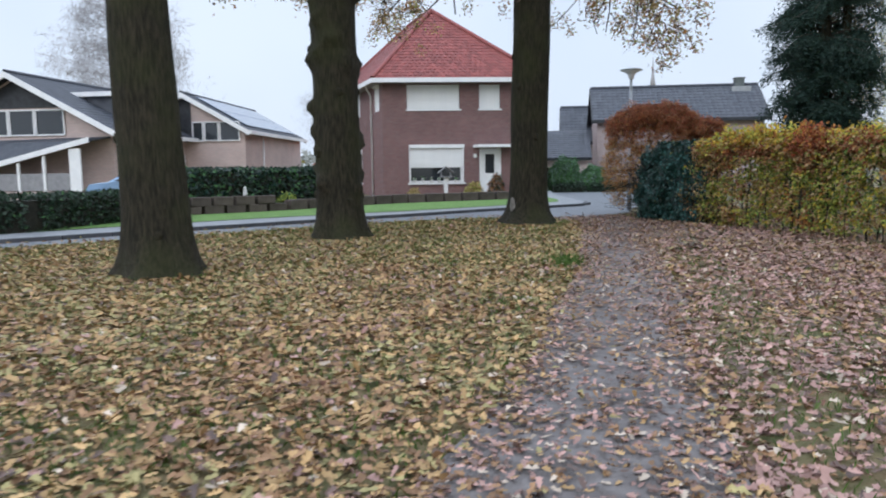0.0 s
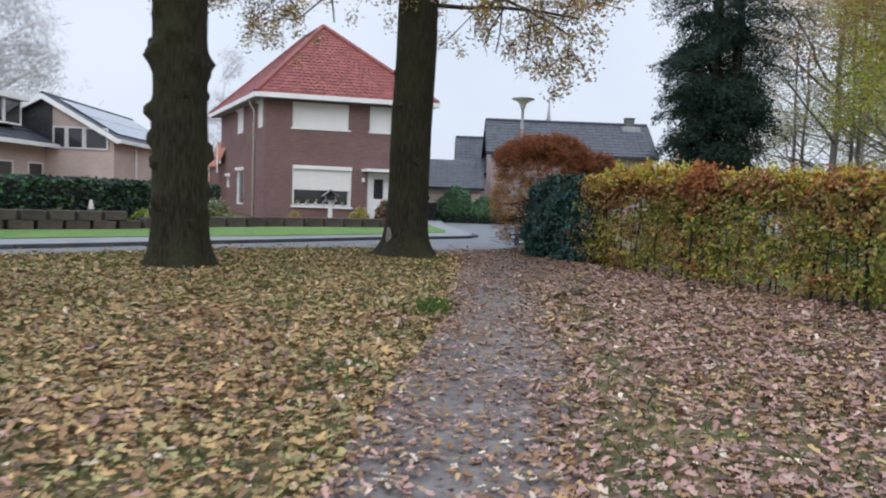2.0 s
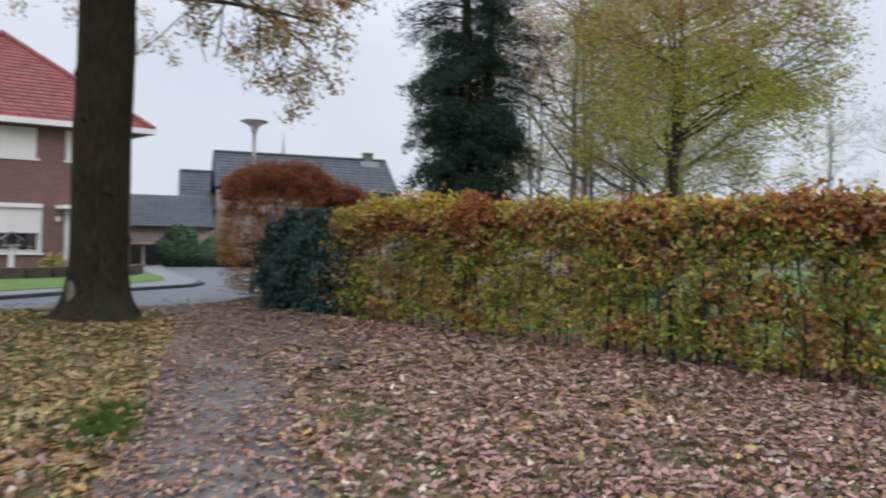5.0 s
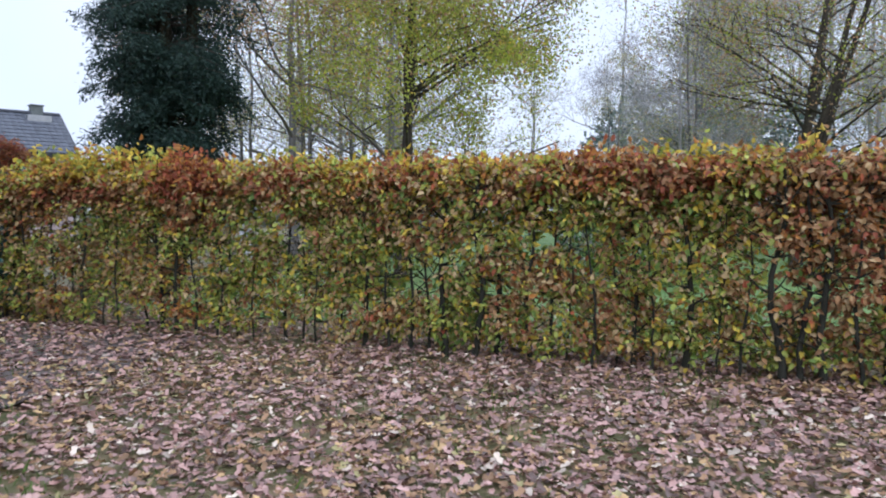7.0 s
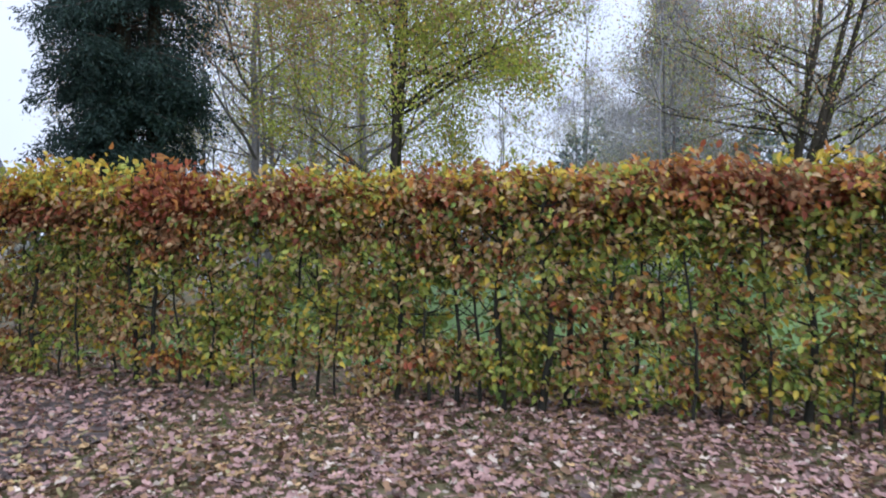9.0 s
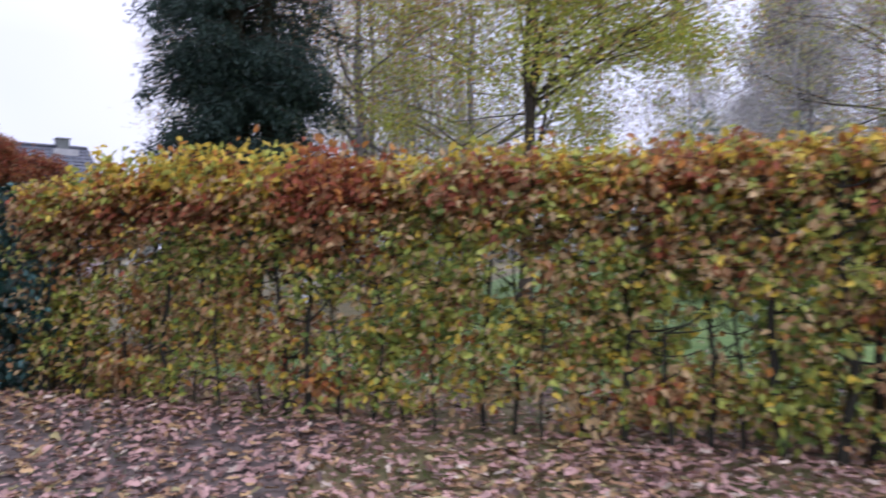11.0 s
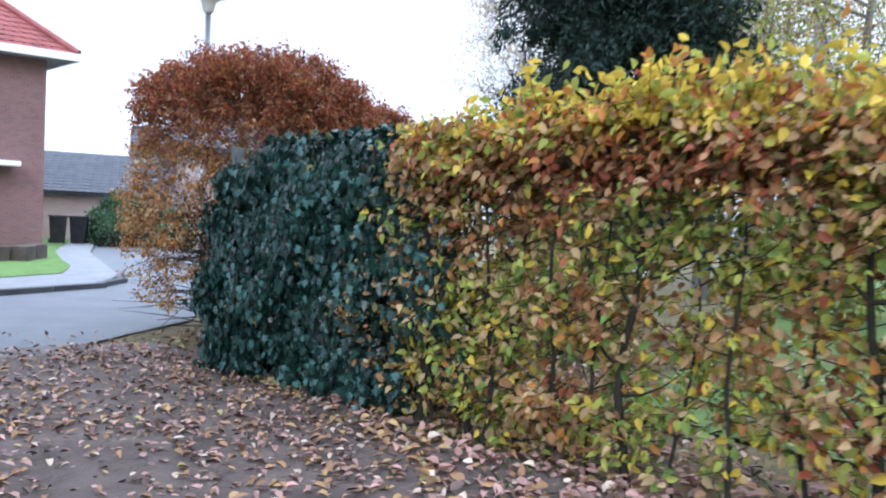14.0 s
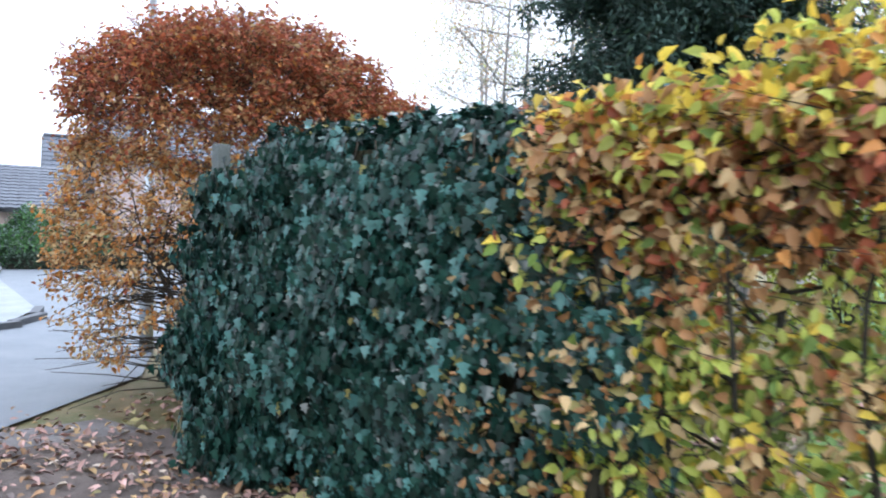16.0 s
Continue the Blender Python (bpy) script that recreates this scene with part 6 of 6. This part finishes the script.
# ---- conifer, garden trees and the woods beyond ----
def conifer():
    top = empty("conifer", 9.9, 20.95, 0, 0, "tall dark conifer with drooping sprays", "tree")
    rnd = random.Random(4)
    v, f = tubes([[((0, 0, -0.1), 0.26), ((0.03, 0.02, 3), 0.20), ((-0.03, 0.03, 7), 0.12), ((0, 0, 11.5), 0.03)], [((0.1, -0.1, -0.1), 0.16), ((0.42, -0.30, 3), 0.14), ((0.46, -0.36, 9.5), 0.04)]], 12)
    link("trunk", mesh_of("trunk", v, f, M_BARK, smooth=True), top)
    lines, pts, ways = [], [], []
    for i in range(300):
        z = rnd.uniform(1.3, 11.2) if i % 3 else rnd.uniform(1.3, 6.0)
        a = rnd.uniform(0, 2 * math.pi)
        lump = 1 + 0.55 * noise.noise(Vector((math.cos(a) * 1.3, math.sin(a) * 1.3, z * 0.75)))
        reach = (1.42 + 0.10 * (z - 2.0) if z < 7 else 1.9 * (13.5 - z) / 6.5) * rnd.uniform(0.45, 1.0) * lump
        out = Vector((math.cos(a), math.sin(a), 0))
        rise = rnd.uniform(-0.25, 0.35)
        m = out * reach * 0.5 + Vector((0, 0, z + 0.12 + rise * 0.5))
        e = out * reach + Vector((0, 0, z - 0.10 * reach + rise))
        lines.append([(Vector((0, 0, z)), 0.03), (m, 0.018), (e, 0.005)])
        side = Vector((-out.y, out.x, 0))
        # sprays fan out flat on both sides of the branch and hang at their ends
        for t in np.linspace(0.18, 1.0, 11):
            q = Vector((0, 0, z)).lerp(m, t * 2) if t < 0.5 else m.lerp(e, t * 2 - 1)
            for sg in (-1, 1):
                w = (out * 0.7 + side * sg * rnd.uniform(0.5, 1.1)).normalized()
                ln = rnd.uniform(0.16, 0.42) * (1.15 - 0.5 * t)
                hang = rnd.uniform(0.0, 0.42) * t if rnd.random() < 0.6 else 0.0
                for g in (0.3, 0.65, 1.0):
                    pts.append(q + w * ln * g - Vector((0, 0, 0.75 * (ln * g) ** 1.2 + hang * g)))
                    ways.append(w - Vector((0, 0, 0.6 + 0.9 * g)))
    v, f = tubes(lines, 4)
    link("branch", mesh_of("branch", v, f, M_TWIG), top, kind="stuff")
    base = np.repeat(np.array([tuple(p) for p in pts]), 9, axis=0)
    way = np.repeat(np.array([tuple(w) for w in ways]), 9, axis=0)
    k = len(base)
    c = base + np.random.normal(size=(k, 3)) * np.array([0.06, 0.06, 0.08])
    al = way * 0.55 + rand_dirs(k) * 0.9
    link("foliage", leaf_cloud("foliage", NEEDLE, c, al, rand_dirs(k), np.random.uniform(0.05, 0.13, k), [L_CONIFER, L_DARKHEDGE], pick(k, [6, 1])), top, "dark blue-green needle sprays", kind="stuff")


conifer()


def broadleaf(name, x, y, label, stems, height, r0, spread, per, leaf, mats, weights, bark, seed, lowest=1.2, depth=2, limbs=16, reach=0.22, group="", splay=1.0, sides=3, high=None, widest=None, leaf_shape=BEECH):
    """A tree with one or more leaders, side limbs that rise and spread, and a loose crown."""
    top = empty(name, x, y, 0, 0, label, "tree", group)
    rnd = random.Random(seed)
    lines, tips = [], []
    for s in range(stems):
        a = rnd.uniform(0, 6.28)
        ox, oy = (0.16 * splay * math.cos(a), 0.16 * splay * math.sin(a)) if stems > 1 else (0, 0)
        lead = [(Vector((ox * 0.3 / splay, oy * 0.3 / splay, -0.08)), r0 * 1.25)]
        for i in range(1, 9):
            z = height * i / 8
            out = 1 + i * 0.35 if splay == 1 else 0.45 * max(0, i - 1)
            lead.append((Vector((ox * out + rnd.uniform(-0.05, 0.05) * i * 0.4, oy * out + rnd.uniform(-0.05, 0.05) * i * 0.4, z)), r0 * (1 - 0.11 * i)))
        lines.append(lead)
        for i in range(limbs):
            f = rnd.uniform(lowest / height, 0.98)
            j = min(7, int(f * 8))
            q = lead[j][0].lerp(lead[j + 1][0], f * 8 - j)
            az = rnd.uniform(0, 6.28)
            ln = spread * (1 - 0.62 * f) * rnd.uniform(0.7, 1.15)
            grow(q, (math.cos(az), math.sin(az), rnd.uniform(0.15, 0.75)), ln, r0 * 0.33 * (1 - 0.6 * f) + 0.008, depth, rnd, lines, tips, 0.0, 0.55, 5)
    if widest:
        inside = lambda q: math.hypot(q.x, q.y) < widest * (1 + 0.25 * noise.noise(q * 0.8))
        tips = [(q, d) for q, d in tips if inside(q)]
        lines = [w for w in (list(itertools.takewhile(lambda k: inside(k[0]), ln)) for ln in lines) if len(w) > 1]
    v, f = tubes(lines, sides)
    link("trunk", mesh_of("trunk", v, f, bark, smooth=True), top)
    if per and high:
        # the top has turned further than the low limbs
        level = [p.z + rnd.gauss(0, 0.5) + 0.7 * noise.noise(p * 0.9) for p, d in tips]
        crown_leaves("crown", [q for q, h in zip(tips, level) if h < high[0]], per, reach, leaf, BEECH, mats, weights, top, "", 0.8, 0.2)
        crown_leaves("crown", [q for q, h in zip(tips, level) if h >= high[0]], int(per * 0.7), reach, leaf, BEECH, mats, high[1], top, "russet leaves at the top", 0.8, 0.2)
    elif per:
        crown_leaves("twig" if leaf_shape is TWIG else "crown", tips, per, reach, leaf, leaf_shape, mats, weights, top, "", 0.8, 0.2)
    return top


broadleaf("garden_tree", 13.35, 17.9, "slender twin-stemmed tree with thin yellow-green autumn leaves", 2, 9.0, 0.12, 4.4, 34, 0.056, [T_LIME, L_OLIVE, L_YELLOW, T_TAN, L_BROWN], [8, 2.0, 1.0, 1.0, 0.3], M_TWIG, 31, 1.5, 2, 14, 0.17, sides=5, high=(5.4, [2.6, 0.8, 0.4, 3.6, 2.0]), widest=3.5)
broadleaf("garden_tree", 15.4, 25.2, "tall autumn tree with russet and yellow-green leaves", 1, 12.0, 0.17, 5.4, 24, 0.068, [T_LIME, T_TAN, L_ORANGE, L_BROWN], [5, 2.5, 0.8, 1], M_HAZETWIG, 33, 2.0, 2, 15, 0.25, high=(5.0, [1.4, 3.5, 1.2, 1.6]), widest=3.6)
broadleaf("garden_tree", 17.6, 23.4, "yellow-green autumn tree behind the hedge", 1, 11.0, 0.15, 5.0, 24, 0.066, [T_LIME, T_TAN, L_BROWN, L_OLIVE], [6, 1.6, 0.4, 2], M_HAZETWIG, 35, 2.0, 2, 14, 0.25, widest=3.2)
broadleaf("russet_tree", 12.6, 28.0, "bare-twigged tree with a few russet leaves", 2, 9.0, 0.06, 2.7, 5, 0.04, [T_TAN, L_HAZE], [2, 2], M_HAZETWIG, 39, 2.2, 2, 15, 0.10, widest=1.8)

# The twig colour carries the haze of these trees.
slim = broadleaf("slim_tree", 17.2, 27.1, "slim upright tree with fine twigs greyed for haze", 2, 13.0, 0.11, 3.0, 3, 0.07, [L_TAN, L_HAZE, L_LIME], [2, 3, 2], M_HAZETWIG, 71, 2.5, 2, 10, 0.12, "slim trees behind the gardens")
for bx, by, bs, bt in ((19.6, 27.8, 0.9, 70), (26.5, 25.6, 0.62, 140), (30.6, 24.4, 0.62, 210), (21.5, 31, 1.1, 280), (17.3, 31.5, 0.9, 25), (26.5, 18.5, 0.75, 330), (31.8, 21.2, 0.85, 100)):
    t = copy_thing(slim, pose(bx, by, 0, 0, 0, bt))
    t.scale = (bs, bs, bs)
# Trees beyond the gardens wear paled colours in place of real air haze.
bare = broadleaf("bare_tree", 36, 27.5, "bare tree paled to look hazy", 1, 13.0, 0.16, 4.2, 3, 0.6, [M_HAZEGREY], [1], M_HAZEGREY, 41, 3.0, 2, 16, 0.15, "bare trees beyond the gardens", leaf_shape=TWIG)
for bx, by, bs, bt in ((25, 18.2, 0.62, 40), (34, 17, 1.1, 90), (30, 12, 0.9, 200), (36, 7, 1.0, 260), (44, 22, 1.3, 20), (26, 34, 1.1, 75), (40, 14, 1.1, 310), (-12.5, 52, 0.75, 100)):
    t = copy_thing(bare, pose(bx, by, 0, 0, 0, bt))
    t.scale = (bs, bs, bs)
hazy = broadleaf("autumn_tree", 21.5, 27.5, "autumn tree with thin brown leaves, paled for haze", 2, 12.0, 0.18, 5.0, 4, 0.09, [L_HAZE, L_TAN, L_LIME], [4, 1.5, 2], M_HAZEGREY, 47, 1.6, 2, 11, 0.35, "autumn trees beyond the gardens")
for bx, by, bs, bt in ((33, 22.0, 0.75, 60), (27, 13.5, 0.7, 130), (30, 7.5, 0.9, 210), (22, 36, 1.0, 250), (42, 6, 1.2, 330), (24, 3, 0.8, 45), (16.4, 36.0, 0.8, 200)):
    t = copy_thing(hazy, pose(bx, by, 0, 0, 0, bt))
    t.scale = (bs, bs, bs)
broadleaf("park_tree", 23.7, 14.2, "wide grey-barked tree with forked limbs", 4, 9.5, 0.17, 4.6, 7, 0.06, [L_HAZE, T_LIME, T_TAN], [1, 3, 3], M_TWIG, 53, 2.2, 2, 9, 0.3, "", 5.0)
broadleaf("bare_tree", -37, 66, "large bare tree behind the houses, paled for haze", 4, 17.0, 0.22, 6.2, 1, 1.0, [M_HAZEGREY], [1], M_HAZEGREY, 61, 5.0, 3, 9, 0.25, leaf_shape=TWIG)


def far_woods():
    """Shrubs and woods far off, too small to tell apart."""
    top = empty("far_woods", 0, 0, 0, 0, "shrubs and woods far behind the gardens, paled for haze", "woods", "", "stuff")
    line = [(54, -22), (60, 0), (58, 22), (48, 44), (34, 62), (20, 78), (0, 110), (-40, 110), (-90, 95)]
    k = 16000
    total = on_line(line, np.array([0.0]))[2]
    s = total * np.random.rand(k)
    p, d, _ = on_line(line, s)
    hgt = 4.0 + 1.6 * np.array([noise.noise(Vector((a * 0.07, 0, 5.0))) for a in s]) + 1.5 * np.array([noise.noise(Vector((a * 0.35, 0, 8.0))) for a in s])
    z = hgt * np.random.rand(k) ** 0.8
    c = np.stack([p[:, 0] + np.random.normal(0, 2.5, k), p[:, 1] + np.random.normal(0, 2.5, k), z], axis=1)
    # Haze over the woods comes from the paled leaf colour.
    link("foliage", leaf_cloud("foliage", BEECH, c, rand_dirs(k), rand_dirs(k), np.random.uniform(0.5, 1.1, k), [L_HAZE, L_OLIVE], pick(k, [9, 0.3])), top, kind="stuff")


far_woods()


def far_spire_tree(x, y, height, wide, label):
    """A tall cone-shaped tree far off, its fine twigs and thin leaves greyed for haze."""
    top = empty("cone_tree", x, y, 0, 0, label, "tree")
    rnd = random.Random(77)
    lines, tips = [[(Vector((0, 0, -0.1)), 0.22), (Vector((0, 0, height * 0.6)), 0.11), (Vector((0, 0, height)), 0.02)]], []
    for i in range(260):
        z = height * rnd.uniform(0.10, 0.98)
        a = rnd.uniform(0, 6.28)
        r = wide * (1 - z / height) * rnd.uniform(0.5, 1.0)
        e = Vector((r * math.cos(a), r * math.sin(a), z + 0.45 * r))
        q = Vector((0, 0, z))
        lines.append([(q, 0.035), (q.lerp(e, 0.5) + Vector((0, 0, -0.06)), 0.02), (e, 0.008)])
        tips += [(q.lerp(e, f), e - q) for f in (0.35, 0.55, 0.75, 0.95)]
    v, f = tubes(lines, 3)
    link("trunk", mesh_of("trunk", v, f, M_HAZETWIG), top)
    crown_leaves("crown", tips, 34, 0.30, 0.15, BEECH, [L_HAZEBROWN, L_HAZE], [6, 1], top, "", 0.3, 0.2)


far_spire_tree(38.6, 24.0, 16.5, 5.6, "tall cone-shaped tree in haze-toned grey-brown")
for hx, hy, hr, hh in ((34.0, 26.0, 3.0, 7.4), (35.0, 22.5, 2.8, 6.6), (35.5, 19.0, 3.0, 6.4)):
    bush("evergreen_bush", hx, hy, hr, hr * 0.8, hh, 2600, 0.26, [L_TEAL, L_HAZE], [5, 1], "shrub beyond the lawn in haze-toned blue-green")
white_post = part("garden_post", box_bm(-0.13, -0.13, -0.04, 0.13, 0.13, 1.82, 0.015), M_WHITE, None)
white_post.matrix_basis = pose(13.94, 25.39, 0, 0, 0, 30)
tagged(white_post, "white painted post standing on the garden lawn", "post")
part("cap", box_bm(-0.17, -0.17, 1.822, 0.17, 0.17, 1.90, 0.02), M_WHITE, white_post)
bush("garden_shrub", 17.5, 14.5, 1.6, 1.4, 1.9, 2600, 0.13, [L_GREEN, L_LIME, L_HAZE], [3, 2, 1], "green shrub on the garden lawn")
bush("garden_shrub", 21, 18.0, 1.8, 1.5, 2.4, 2600, 0.14, [L_BUSH, L_HAZE, L_OLIVE], [3, 2, 2], "dull green shrub on the garden lawn")
bush("garden_shrub", 15.2, 22.2, 1.2, 1.2, 2.6, 2200, 0.12, [L_LIME, L_OLIVE, L_GREEN], [3, 2, 1], "yellow-green shrub by the conifer")
bush("garden_shrub", 8.6, 19.6, 0.8, 0.8, 1.7, 1500, 0.10, [L_OLIVE, L_BROWN, L_GREEN], [3, 2, 2], "dull shrub behind the hedge's end")
bush("garden_shrub", 25, 10.0, 2.2, 1.8, 2.6, 2600, 0.16, [L_HAZE, L_GREEN], [2, 2], "pale green shrub at the garden's far side")


# ---- fallen leaves and grass ----
def side_of(line, x, y):
    """How far a point lies to the left of a plan polyline, and the nearest length along it."""
    p = np.array(line, dtype=float)
    best, sign = np.full(len(x), 1e9), np.zeros(len(x))
    for (x0, y0), (x1, y1) in zip(p, p[1:]):
        dx, dy = x1 - x0, y1 - y0
        t = np.clip(((x - x0) * dx + (y - y0) * dy) / (dx * dx + dy * dy), 0, 1)
        dd = np.hypot(x - x0 - t * dx, y - y0 - t * dy)
        cr = dx * (y - y0) - dy * (x - x0)
        near = dd < best
        best = np.where(near, dd, best)
        sign = np.where(near, np.sign(cr), sign)
    return best * sign


def fallen_leaves():
    k = 520000
    x = np.random.uniform(-12, 14, k)
    y = np.random.uniform(-3.5, 21.3, k)
    # thinning out towards the rim
    rim = np.clip(np.minimum(np.minimum(x + 12, 14 - x), y + 3.5) / 3.5, 0, 1)
    rim = np.random.rand(k) < rim ** 1.5
    x, y = x[rim], y[rim]
    k = len(x)
    road = side_of(NEAR, x, y)
    in_l, in_r = side_of(PATH_L, x, y), side_of(PATH_R, x, y)
    on_path = (in_l < -0.05) & (in_r > 0.05)
    right = in_r < 0
    hedge = side_of(HEDGE, x, y)
    clump = np.array([noise.noise(Vector((a * 1.1, b * 1.1, 3.0))) + 0.6 * noise.noise(Vector((a * 3.1, b * 3.1, 6.0))) for a, b in zip(x, y)])
    dens = np.where(on_path, 0.27 + 0.32 * np.clip(clump, -0.5, 1), 0.80 + 0.5 * clump)
    edge = np.minimum(np.abs(in_l), np.abs(in_r))
    dens = np.where(on_path, dens + 1.1 * np.exp(-edge / 0.26), dens)
    dens = np.where(~right & ~on_path, dens * np.clip(1.0 - (y - 8.5) * 0.055, 0.55, 1), dens)
    dens = np.where(right & (y > 13.2), dens * 0.55, dens)
    dens = np.where(on_path & (y > 14), np.minimum(dens, 0.42), dens)
    verge = np.abs(in_r + 0.45) < 0.28
    dens = np.where(right & verge & (y < 14), dens * 0.6, dens)
    near_road = road > -0.1
    dens = np.where(near_road, 0.03, dens)
    behind = hedge > 0.7
    dens = np.where(behind, dens * 0.35, dens)
    keep = (np.random.rand(k) < dens) & (road < 1.2)
    x, y, on_path, right = x[keep], y[keep], on_path[keep], right[keep]
    k = len(x)
    z = np.random.uniform(0.012, 0.045, k) + np.where((y > 12.2) & (x > 3.1) & (x < 7.7), 0.024, np.where(on_path, 0.008, 0))
    al = rand_dirs(k) * np.array([1, 1, 0.22])
    nm = rand_dirs(k) * np.where(on_path, 0.25, 0.55)[:, None] + np.array([0, 0, 1])
    hue = np.array([noise.noise(Vector((a * 0.5, b * 0.5, 12.0))) for a, b in zip(x, y)])
    left_i = np.where(hue + np.clip((6.5 - y) * 0.06, -0.3, 0.3) > 0.05, pick(k, [5.0, 4.6, 0.8, 0.8, 1.6, 0.35]), pick(k, [4.8, 2.4, 0.3, 0.7, 4.2, 0.4]))
    right_i = np.where(hue > -0.15, pick(k, [0.6, 2.4, 6, 2.0, 0.2, 0.9]), pick(k, [1.6, 3, 4.5, 1.6, 0.8, 0.6]))
    path_i = pick(k, [1.2, 3.6, 3.6, 2.4, 0.2, 0.9])
    idx = np.where(on_path, path_i, np.where(right, right_i, left_i))
    size = np.random.uniform(0.045, 0.098, k) * np.where(on_path, 0.75, np.where(right, 0.92, 1.0))
    pos = np.stack([x, y, z], axis=1)
    close = (x > 0.2) & (x < 6.8) & (y > 1.5) & (y < 11) & (np.random.rand(k) < 0.6)
    mid = ~close & (x > -4.5) & (x < 9.5) & (y < 15)
    for sel, shape in ((close, OAK), (mid, LOBED), (~close & ~mid, BEECH)):
        me = leaf_cloud("fallen_leaves", shape, pos[sel], al[sel], nm[sel], size[sel], [G_TAN, G_BROWN, G_PINK, G_DARK, G_OLIVE, G_PALE], idx[sel])
        link("fallen_leaves", me, None, "dry tan and brown oak leaves littering the ground", "leaves", "", "stuff")


fallen_leaves()


def grass():
    k = 150000
    x = np.random.uniform(-9, 11, k)
    y = np.random.uniform(0.8, 20.5, k)
    in_l, in_r = side_of(PATH_L, x, y), side_of(PATH_R, x, y)
    road = side_of(NEAR, x, y)
    clump = np.array([noise.noise(Vector((a * 1.1, b * 1.1, 3.0))) for a, b in zip(x, y)])
    dens = np.where(in_l > 0, np.clip(0.34 - 0.7 * clump + 0.035 * np.clip(y - 7, 0, 9), 0.08, 0.9), np.where(in_r < 0, np.clip(0.05 - 0.25 * clump, 0, 0.4), 0))
    dens = np.where((in_r < -0.15) & (in_r > -0.75), dens + 0.25, dens)
    dens = np.where((in_l > 0) & (road > -2.2), 0.9, dens)
    tuft = 0.8 * np.exp(-(((x - 2.92) / 0.18) ** 2 + ((y - 10.4) / 0.5) ** 2)) + 0.8 * np.exp(-(((x - 4.75) / 0.22) ** 2 + ((y - 4.4) / 0.35) ** 2)) + 0.7 * np.exp(-(((x - 5.3) / 0.3) ** 2 + ((y - 4.0) / 0.3) ** 2))
    dens = dens + tuft
    keep = (np.random.rand(k) < dens) & (road < -0.05) & ((in_l > -0.08) | (in_r < 0.05))
    x, y, tuft = x[keep], y[keep], tuft[keep]
    tx, ty = np.random.normal(2.92, 0.12, 1300), np.random.normal(10.4, 0.42, 1300)
    x, y = np.concatenate([x, tx]), np.concatenate([y, ty])
    h = np.concatenate([0.05 + 0.05 * np.random.rand(keep.sum()) + 0.04 * np.clip(tuft, 0, 1), 0.05 + 0.06 * np.random.rand(1300)])
    k = len(x)
    al = rand_dirs(k) * 0.55 + np.array([0, 0, 1])
    me = leaf_cloud("grass_blades", BLADE, np.stack([x, y, np.full(k, 0.0)], axis=1), al, rand_dirs(k) * np.array([1, 1, 0.2]), h, [M_GRASS], np.zeros(k))
    link("grass_blades", me, None, "short green grass between the leaves", "grass", "", "stuff")


grass()
